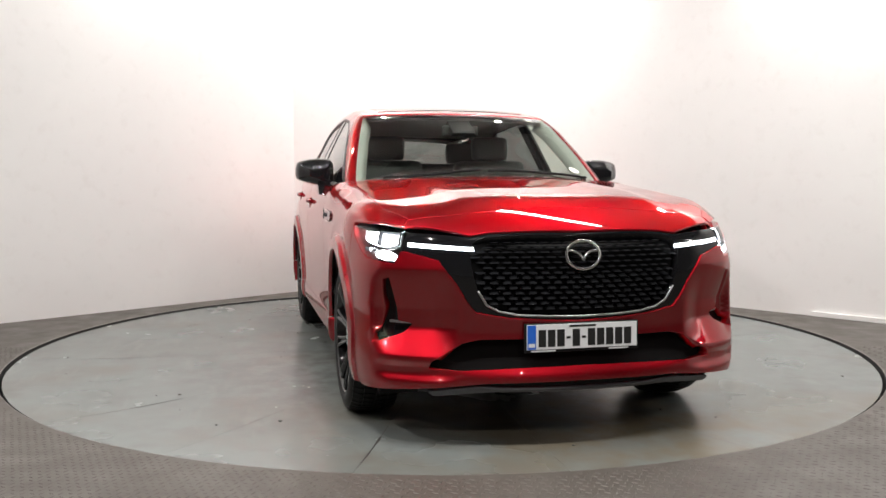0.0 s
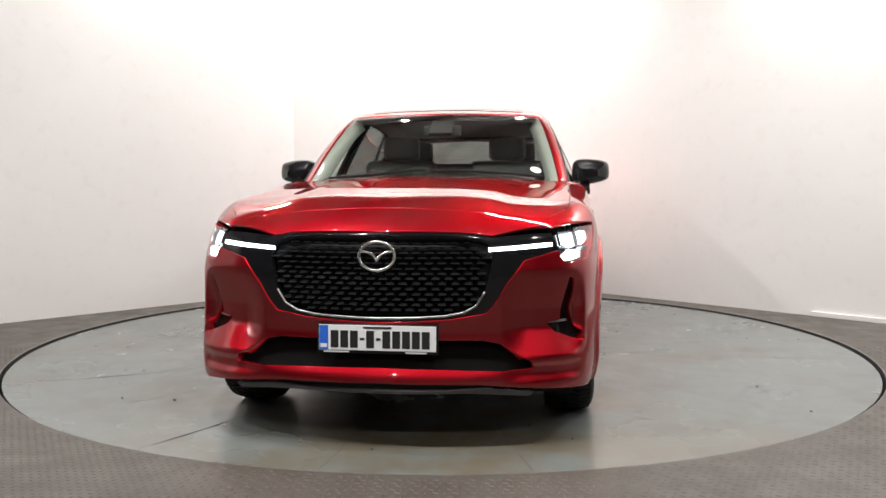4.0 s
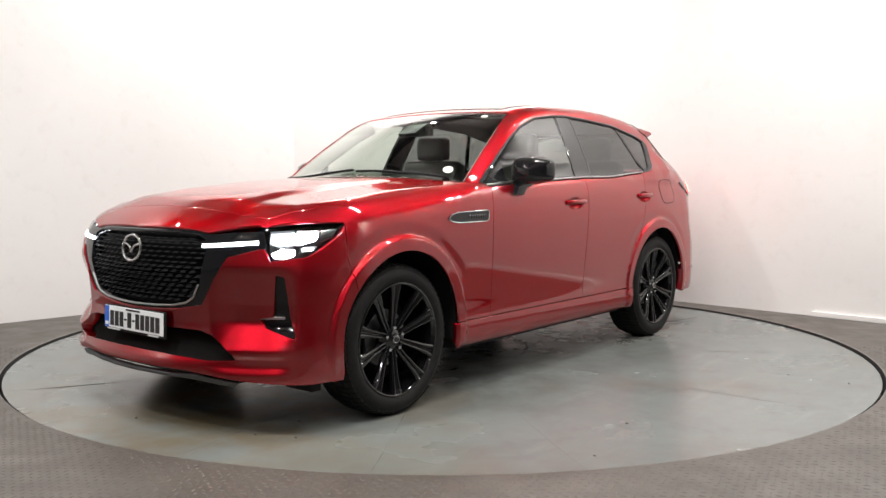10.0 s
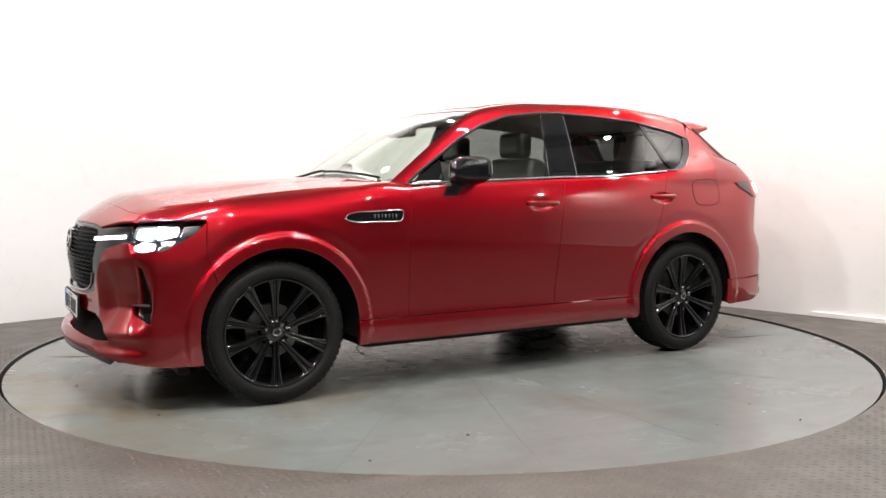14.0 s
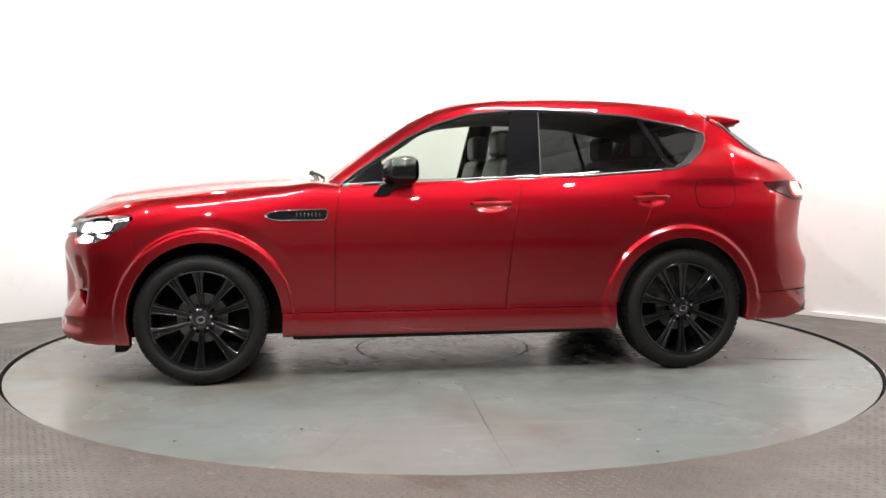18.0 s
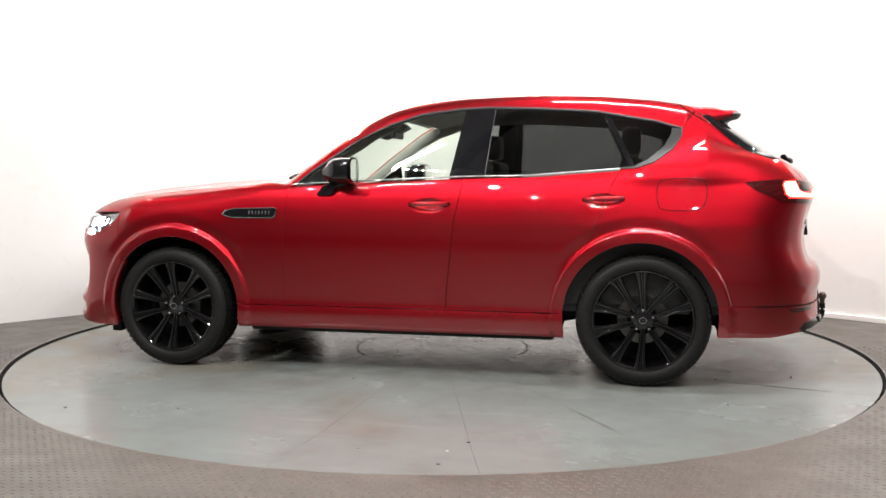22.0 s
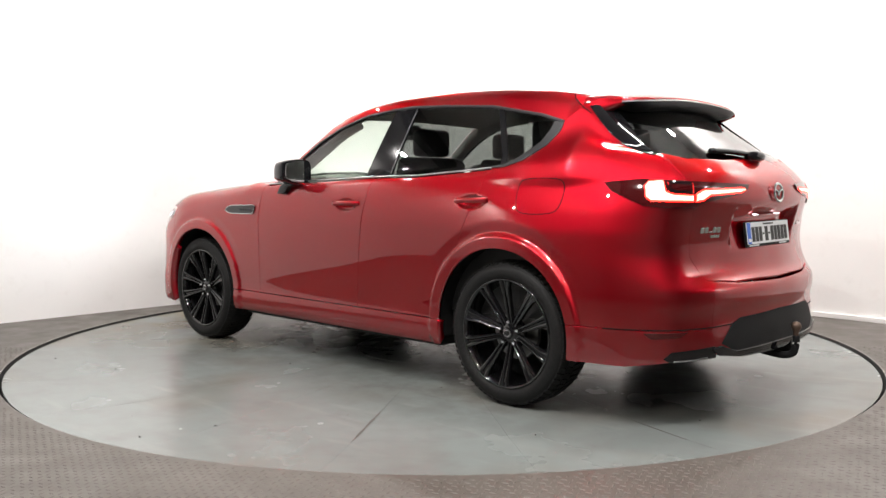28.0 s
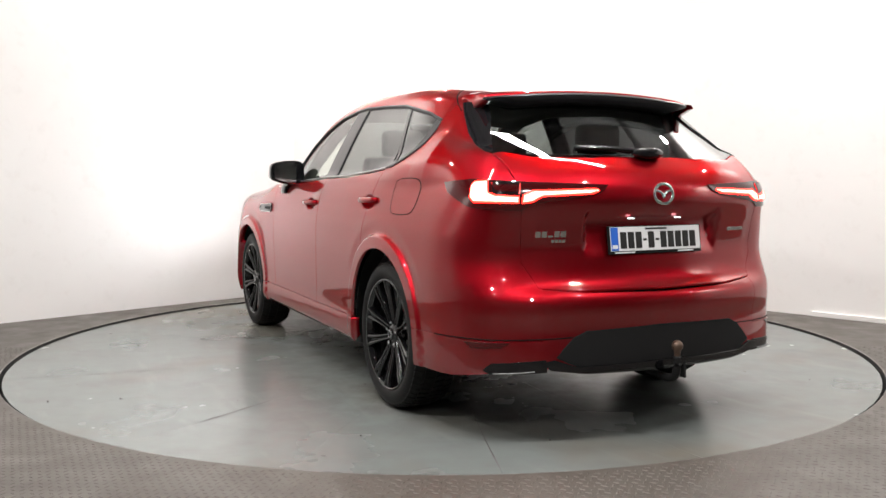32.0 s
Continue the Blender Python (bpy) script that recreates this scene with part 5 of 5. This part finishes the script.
def number_plate(x, z, lean, face):
    """face 1 looks forward, -1 to the rear."""
    p = new("number_plate")
    p.parent = CAR
    p.matrix_basis = Matrix.Translation((AT[0] + x, AT[1], z)) @ Matrix.Rotation(radians(lean), 4, "Y") @ Matrix.Rotation(0 if face > 0 else math.pi, 4, "Z")
    tagged(p, "white number plate with blue band in black holder")
    part("holder", box_bm(-0.012, 0.0, -0.258, 0.258, -0.066, 0.058, 0.004), BLACK, p, "black plate holder")
    part("plate_face", box_bm(0.0, 0.004, -0.249, 0.249, -0.053, 0.053, 0.0015), PLATE, p)
    part("blue_band", box_bm(0.002, 0.0052, -0.247, -0.209, -0.051, 0.051), PLATE_BLUE, p)
    part("band_caption", box_bm(0.003, 0.0058, -0.242, -0.214, -0.042, -0.026), PLATE, p, "small pale line of lettering")
    y = -0.198
    for kind in "bbb-b-bbbbb":
        w = 0.033 if kind == "b" else 0.019
        part("plate_mark", box_bm(0.003, 0.0056, y, y + w, *((-0.042, 0.030) if kind == "b" else (-0.010, 0.000))), INK, p, "black bar on the plate")
        y += w + 0.0085
    part("plate_caption", box_bm(0.003, 0.0056, -0.06, 0.06, 0.039, 0.047), INK, p, "small dark line of lettering")
    part("holder_caption", box_bm(-0.002, 0.001, -0.23, -0.12, -0.0625, -0.056), PLATE, p, "small pale line of lettering")
    part("holder_caption", box_bm(-0.002, 0.001, 0.12, 0.21, -0.0625, -0.056), PLATE, p, "small pale line of lettering")
    return p


number_plate(2.285, 0.485, -2, 1)
number_plate(-2.372, 0.885, 8, -1)

# ---- flanks ----
for s in (1, -1):
    for x0, x1, z in ((-0.105, -0.335, 1.01), (-1.09, -1.305, 1.04)):
        ends = s_line((x0, z), (x1, z + 0.004))[[0, -1]]
        k = np.linspace(0, 1, 15)[:, None]
        H = ends[0] * (1 - k) + ends[1] * k
        H[:, 1] += 0.030 * np.sin(np.pi * k[:, 0]) ** 0.4 - 0.003
        H = H * [1, s, 1]
        vv, ff = tube(H, 0.0145, 10, False, 0.8)
        add_mesh("door_handle", vv, ff if s > 0 else [f[::-1] for f in ff], PAINT, CAR, "body-coloured door handle", smooth=True, place=AT)
badge = [(1.06, 0.945), (1.035, 0.966), (0.985, 0.977), (0.725, 0.984), (0.712, 0.974), (0.722, 0.936), (0.738, 0.925), (0.98, 0.923), (1.03, 0.931)]
panel("wing_badge", loop3(SIDE, s_line(*badge, badge[0])), SIDE, GLOSS_BLACK, "gloss black wing badge with chrome edge", off=0.006, lip=0.008, gap=0)
strip("badge_trim", [*badge, badge[0]], 0.003, CHROME, 0.007, 1.0, "chrome badge edge")
for k in range(7):
    x = 0.885 - 0.021 * k
    strip("badge_mark", [(x, 0.944), (x, 0.964)], 0.0045, SATIN_DARK, 0.006, 0.8, "small silver bar of lettering")
cap = [tuple(q) for q in rounded([(-1.487, 1.11), (-1.53, 1.148), (-1.70, 1.15), (-1.745, 1.115), (-1.738, 1.025), (-1.69, 0.985), (-1.535, 0.982), (-1.49, 1.015)], True, 3)]
data = skin_mesh(loop3(SIDE, s_line(*cap, cap[0])), SIDE, off=0.0012, lip=0.002, gap=0.0)
place_panel("fuel_flap", data, PAINT, CAR, "", False, AT)
P = s_line(*cap, cap[0])
add_mesh("flap_joint", *tube(P + slope(P) * -0.0005, 0.0028, 5, True), LINER, CAR, "dark joint round the fuel flap", place=AT)

for s in (1, -1):
    mir = new("door_mirror")
    mir.parent = CAR
    mir.location = (AT[0] + 0.31, AT[1] + s * 0.94, 1.195)
    tagged(mir, "gloss black door mirror")
    bm = bmesh.new()
    shape = rounded([(-0.108, -0.058), (-0.112, 0.04), (-0.085, 0.080), (0.0, 0.085), (0.08, 0.072), (0.112, 0.05), (0.118, -0.015), (0.100, -0.046), (0.02, -0.070), (-0.075, -0.082)], True, 4)
    rows = []
    for x, k, lift in ((-0.08, 0.93, 0), (-0.078, 0.97, 0), (-0.066, 1.0, 0), (-0.02, 1.0, 0), (0.03, 0.95, 0), (0.065, 0.82, -0.004), (0.085, 0.62, -0.008), (0.094, 0.35, -0.01)):
        rows.append([bm.verts.new((x - 0.03 * (k > 0.5) * max(0, y) / 0.11 * (x > -0.05), s * y * k, z * k + lift)) for y, z in shape])
    for p, q in zip(rows, rows[1:]):
        for k in range(len(p)):
            bm.faces.new((p[k], p[(k + 1) % len(p)], q[(k + 1) % len(p)], q[k]))
    bm.faces.new(rows[0])
    bm.faces.new(rows[-1][::-1])
    bmesh.ops.recalc_face_normals(bm, faces=bm.faces[:])
    part("mirror_cap", bm, GLOSS_BLACK, mir, smooth=40)
    part("mirror_foot", prism_bm([(0.15, -0.135), (0.115, -0.085), (0.04, -0.05), (-0.06, -0.05), (-0.035, -0.078), (0.03, -0.09), (0.06, -0.135)], -0.12 * s, -0.005 * s, 1, 0.009), GLOSS_BLACK, mir, smooth=40)
    bm = prism_bm([(s * y * 0.86, z * 0.86) for y, z in shape[::2]], -0.0035, 0.0, 0)
    bmesh.ops.transform(bm, matrix=Matrix.Translation((-0.083, 0, 0)) @ Matrix.Rotation(s * radians(7), 4, "Z"), verts=bm.verts[:])
    part("mirror_glass", bm, CHROME, mir, "mirror glass")
    tri = [(0.60, 1.13), (0.40, 1.265), (0.40, 1.137)]
    data = skin_mesh(loop3(SIDE, s_line(*tri, tri[0])), SIDE, off=-0.001, lip=0.01, gap=0)
    place_panel("mirror_corner", data, GLOSS_BLACK, CAR, "black mirror corner panel", s < 0, AT)

# ---- tail ----
tl = tail_pts((-1.952, 0.86, 1.131), (-2.125, 0.792, 1.145), (-2.30, 0.59, 1.131), (-2.385, 0.277, 1.119), (-2.391, 0.304, 1.094), (-2.389, 0.36, 1.077), (-2.323, 0.617, 1.042),
               (-2.294, 0.655, 1.017), (-2.241, 0.739, 1.018), (-2.144, 0.813, 1.029), (-2.0, 0.865, 1.092))
TL_L, TL_R = panel("tail_light", dense(tl, 0.016, True), TAIL_WRAP, RED_LENS, "slim tail light glowing red", off=0.008, lip=0.014, gap=0)
glow = [tail_pts((-2.14, 0.799, 1.115), (-2.148, 0.784, 1.135), (-2.195, 0.745, 1.138), (-2.205, 0.745, 1.09), (-2.225, 0.73, 1.078), (-2.288, 0.66, 1.073), (-2.293, 0.664, 1.045), (-2.169, 0.797, 1.047), (-2.148, 0.807, 1.066)),
        tail_pts((-2.30, 0.655, 1.044), (-2.294, 0.645, 1.078), (-2.31, 0.603, 1.097), (-2.383, 0.334, 1.104), (-2.388, 0.321, 1.094), (-2.389, 0.36, 1.081), (-2.332, 0.573, 1.071), (-2.322, 0.615, 1.049))]
chamber = tail_pts((-2.208, 0.736, 1.128), (-2.216, 0.726, 1.095), (-2.232, 0.715, 1.086), (-2.285, 0.655, 1.084), (-2.284, 0.650, 1.124))
for off, gap, mat, label in ((0.010, 0.0, LED_DIM, "dim red frame of the inner lamp"), (0.0125, 0.007, RED_LENS, "dark red inner lamp lens")):
    data = skin_mesh(dense(chamber, 0.016, True), TAIL_WRAP, off=off, lip=0.003, gap=gap, cell=0.03)
    for lamp, mirror in ((TL_L, False), (TL_R, True)):
        place_panel("inner_lamp", data, mat, lamp, label, mirror)
for pts in glow:
    data = skin_mesh(dense(pts, 0.016, True), TAIL_WRAP, off=0.011, lip=0.004, gap=0, cell=0.03)
    for lamp, mirror in ((TL_L, False), (TL_R, True)):
        place_panel("light_guide", data, LED_RED, lamp, "glowing red light guide", mirror)
    data = skin_mesh(dense(pts, 0.016, True), TAIL_WRAP, off=0.014, lip=0.002, gap=0.0075, cell=0.03)
    for lamp, mirror in ((TL_L, False), (TL_R, True)):
        place_panel("light_core", data, LED_CORE, lamp, "white-hot core of the light guide", mirror)
data = skin_mesh(dense(tail_pts((-2.21, 0.735, 1.132), (-2.285, 0.655, 1.128), (-2.285, 0.662, 1.082), (-2.22, 0.735, 1.085)), 0.016, True), TAIL_WRAP, off=0.0105, lip=0.003, gap=0)
for lamp, mirror in ((TL_L, False), (TL_R, True)):
    place_panel("inner_lamp", data, GLOSS_BLACK, lamp, "dark inner lamp", mirror)

ins = [b_uv(0, 0.36), b_uv(0.45, 0.356), b_uv(0.535, 0.395), b_uv(0.50, 0.435), b_uv(0.455, 0.478), b_uv(0.40, 0.502), b_uv(0, 0.512)]
panel("bumper_insert", dense(ins + [(-u, z) for u, z in ins[::-1][1:-1]], 0.02, True), TAIL_WRAP, BLACK, "matt black rear bumper insert", both=False, off=0.006, lip=0.02, gap=0)
lower = [b_uv(0, 0.322), b_uv(0.40, 0.326), b_uv(0.56, 0.345), b_uv(0.60, 0.375), b_uv(0.545, 0.385), b_uv(0.45, 0.353), b_uv(0, 0.357)]
panel("bumper_lip", dense(lower + [(-u, z) for u, z in lower[::-1][1:-1]], 0.02, True), TAIL_WRAP, GLOSS_BLACK, "gloss black lower lip of the rear bumper", both=False, off=0.014, lip=0.05, gap=0)
panel("exhaust_trim", dense([b_uv(0.575, 0.335), b_uv(0.79, 0.326), b_uv(0.81, 0.342), b_uv(0.785, 0.372), b_uv(0.58, 0.386)], 0.016, True), TAIL_WRAP, GLOSS_BLACK, "gloss black exhaust finisher", off=0.004, lip=0.04, gap=0)
P = TAIL_WRAP.lay(dense([b_uv(0.625, 0.341), b_uv(0.70, 0.335), b_uv(0.78, 0.331)], 0.02))
P = P + slope(P) * 0.006
for s in (1, -1):
    add_mesh("exhaust_edge", *tube(P * [1, s, 1], 0.003, 6), SATIN_MID, CAR, "slim metal edge of the exhaust finisher", smooth=True, place=AT)
# joint between the bumper's lower part and the body
P = TAIL_WRAP.lay(dense([b_uv(0, 0.468, -2.0), b_uv(0.86, 0.471), b_uv(0.59, 0.474), b_uv(0.46, 0.478)], 0.02))
for s in (1, -1):
    add_mesh("bumper_joint", *tube(P * [1, s, 1], 0.0028, 5), LINER, CAR, "dark joint in the rear bumper", place=AT)
# number plate lamps under the tailgate's ridge
for y in (0.13, -0.13):
    part("plate_light", box_bm(-2.370, -2.350, y - 0.011, y + 0.011, 0.973, 0.977, 0.001), BEAM_SOFT, CAR, "small glowing number plate lamp", place=AT)
panel("reflector", dense(tail_pts((-2.165, 0.837, 0.456), (-2.192, 0.817, 0.432), (-2.286, 0.741, 0.440), (-2.308, 0.712, 0.460)), 0.02, True), TAIL_WRAP, RED_LENS, "red rear reflector", off=0.004, lip=0.006, gap=0)


def spoiler_piece(name, mat, label, cut, lift, sides):
    """Roof spoiler swept across the car; cut is how far it stops before the rear edge."""
    secs = []
    ys = np.linspace(-0.60, 0.60, 41) * (0.985 if sides else 1.0)
    skin = TOP.lay(TOP.flat(np.stack([0 * ys - 1.69, ys, 0 * ys], 1)))[:, 2]
    for y, z0 in zip(ys, skin):
        xr = -1.79 - 0.185 * math.sqrt(max(0.0, 1 - (abs(y) / 0.62) ** 6.5)) + cut
        zr = z0 + (xr + 1.69) * 0.15 + 0.004
        e = min(1, (0.595 - abs(y)) / 0.14)
        drop = 0.012 + 0.032 * e
        top = [(-1.685, z0 + lift * 0.5), (-1.69 + (xr + 1.69) * 0.5, z0 + (xr + 1.69) * 0.06 + 0.006 + lift), (xr + 0.03, zr + 0.006 + lift), (xr + 0.008, zr + lift)]
        low = [(xr, zr - 0.01), (xr + 0.004, zr - drop * 0.6), (xr + 0.02, zr - drop), (xr * 0.4 - 1.76 * 0.6, zr - drop - 0.022 * e), (-1.76, z0 - 0.02 - 0.065 * e)]
        secs.append([(x, y, z) for x, z in (top + low if sides else top + [(xr + 0.006, zr - 0.003)])])
    bm = bmesh.new()
    rows = [[bm.verts.new(p) for p in s] for s in secs]
    for p, q in zip(rows, rows[1:]):
        for k in range(len(p) - 1):
            bm.faces.new((p[k], p[k + 1], q[k + 1], q[k]))
    bmesh.ops.recalc_face_normals(bm, faces=bm.faces[:])
    return part(name, bm, mat, CAR, label, smooth=60, place=AT)


spoiler_piece("spoiler", BLACK_SATIN, "black roof spoiler underside and edge", 0.0, -0.003, True)
spoiler_piece("spoiler_top", PAINT, "red top of the roof spoiler", 0.010, 0.005, False)

# cheeks that close the spoiler's ends on to the body
xs = np.linspace(-1.682, -1.90, 11)
foot = TOP.lay(TOP.flat(np.stack([xs, 0 * xs + 0.622, 0 * xs], 1)))[:, 2]
head_z = float(TOP.lay(TOP.flat(np.array([(-1.69, 0.60, 0.0)])))[0][2]) + (xs + 1.69) * 0.10 + 0.006
foot = np.maximum(foot, head_z - 0.008 - 0.075 * np.clip((xs + 1.90) / 0.16, 0, 1))
for s in (1, -1):
    verts = [(x, s * 0.600, z) for x, z in zip(xs, head_z)] + [(x, s * 0.612, (a + b) / 2) for x, a, b in zip(xs, head_z, foot)] + [(x, s * 0.621, z - 0.012) for x, z in zip(xs, foot)] + [(x, s * 0.585, z - 0.02) for x, z in zip(xs, foot)]
    n = len(xs)
    faces = [(r * n + k, r * n + k + 1, (r + 1) * n + k + 1, (r + 1) * n + k)[::s] for r in range(3) for k in range(n - 1)]
    add_mesh("spoiler_cheek", verts, faces, PAINT, CAR, "red end of the roof spoiler", smooth=True, place=AT)

# towing ball
vv, ff = lathe([(0.001, 0.025), (0.014, 0.021), (0.022, 0.012), (0.025, 0.0), (0.022, -0.012), (0.015, -0.021), (0.013, -0.05)], 20, 2)
hitch = new("tow_bar")
hitch.parent = CAR
hitch.location = (AT[0] - 2.527, AT[1], 0.425)
tagged(hitch, "black steel tow bar with worn ball")
add_mesh("ball", vv, ff, material("worn_tow_ball", (0.12, 0.08, 0.06), 0.5, 0.6), hitch, "worn brown tow ball", smooth=True)
add_mesh("neck", *tube(rounded([(0, 0, -0.045), (0, 0, -0.10), (0.02, 0, -0.14), (0.10, 0, -0.15), (0.30, 0, -0.12)], False), 0.018, 8), BLACK, hitch, smooth=True)
part("socket_plate", prism_bm([(0.05, -0.16), (0.14, -0.17), (0.16, -0.08), (0.06, -0.06)], -0.10, -0.088, 1, 0.003), BLACK, hitch, "black socket plate")

# model lettering, as plain bars
letters = [(0.613 - k * 0.030, 0.022, 0.900, 0.024 if k != 2 else 0.006) for k in range(5)] + [(0.535 - k * 0.017, 0.012, 0.877, 0.011) for k in range(4)] + [(-0.47 - k * 0.016, 0.012, 0.907, 0.014) for k in range(8)]
for y0, w, z, h in letters:
    pts = [b_uv(y0, z), b_uv(y0 - w, z), b_uv(y0 - w, z + h), b_uv(y0, z + h)]
    V, F, N = skin_mesh(dense(pts, 0.02, True), TAIL_WRAP, off=0.004, lip=0.004, gap=0, cell=0.03)
    place_panel("model_badge", (V, F, N), CHROME, CAR, "chrome bar of lettering", False, AT)

# wipers
P = np.array([(-2.29, -0.05, 1.262), (-2.275, 0.05, 1.272), (-2.25, 0.18, 1.282), (-2.22, 0.33, 1.284)])
add_mesh("rear_wiper", *tube(rounded(P, False), 0.014, 8, False, 1.4), GLOSS_BLACK, CAR, "black rear wiper", smooth=True, place=AT)
bm = bmesh.new()
bmesh.ops.create_icosphere(bm, subdivisions=3, radius=1)
for w in bm.verts:
    w.co = (w.co.x * 0.042 - 2.292, w.co.y * 0.085 - 0.01, w.co.z * 0.030 + 1.262)
part("wiper_housing", bm, GLOSS_BLACK, CAR, "black wiper housing", smooth=60, place=AT)

for line in ([(0.795, 0.02), (0.775, 0.35), (0.725, 0.66)], [(0.80, -0.60), (0.80, -0.30), (0.785, -0.02)]):
    P = t_line(*line)
    add_mesh("front_wiper", *tube(P + slope(P) * 0.012, 0.008, 6, False, 1.3), BLACK, CAR, "black front wiper", smooth=True, place=AT)

# stickers on the windscreen
for x, y, r in ((0.666, 0.61, 0.033), (0.155, 0.49, 0.026)):
    pts = [(x + r * 0.75 * math.cos(t), y + r * math.sin(t)) for t in [2 * math.pi * q / 20 for q in range(20)]]
    data = skin_mesh(loop3(TOP, t_line(*pts, pts[0])), TOP, off=0.001, lip=0, gap=0)
    place_panel("sticker", data, PAPER, CAR, "round pale paper disc on the windscreen", False, AT)


# ---- what moves ----
def motions():
    for thing, z, yaw in ((CAR, DECK_Z, CAR_YAW), (TABLE, 0.0, 0.0)):
        walk(thing, [(t, pose(0, 0, z, 0, 0, a + yaw)) for t, a in TURN])


motions()
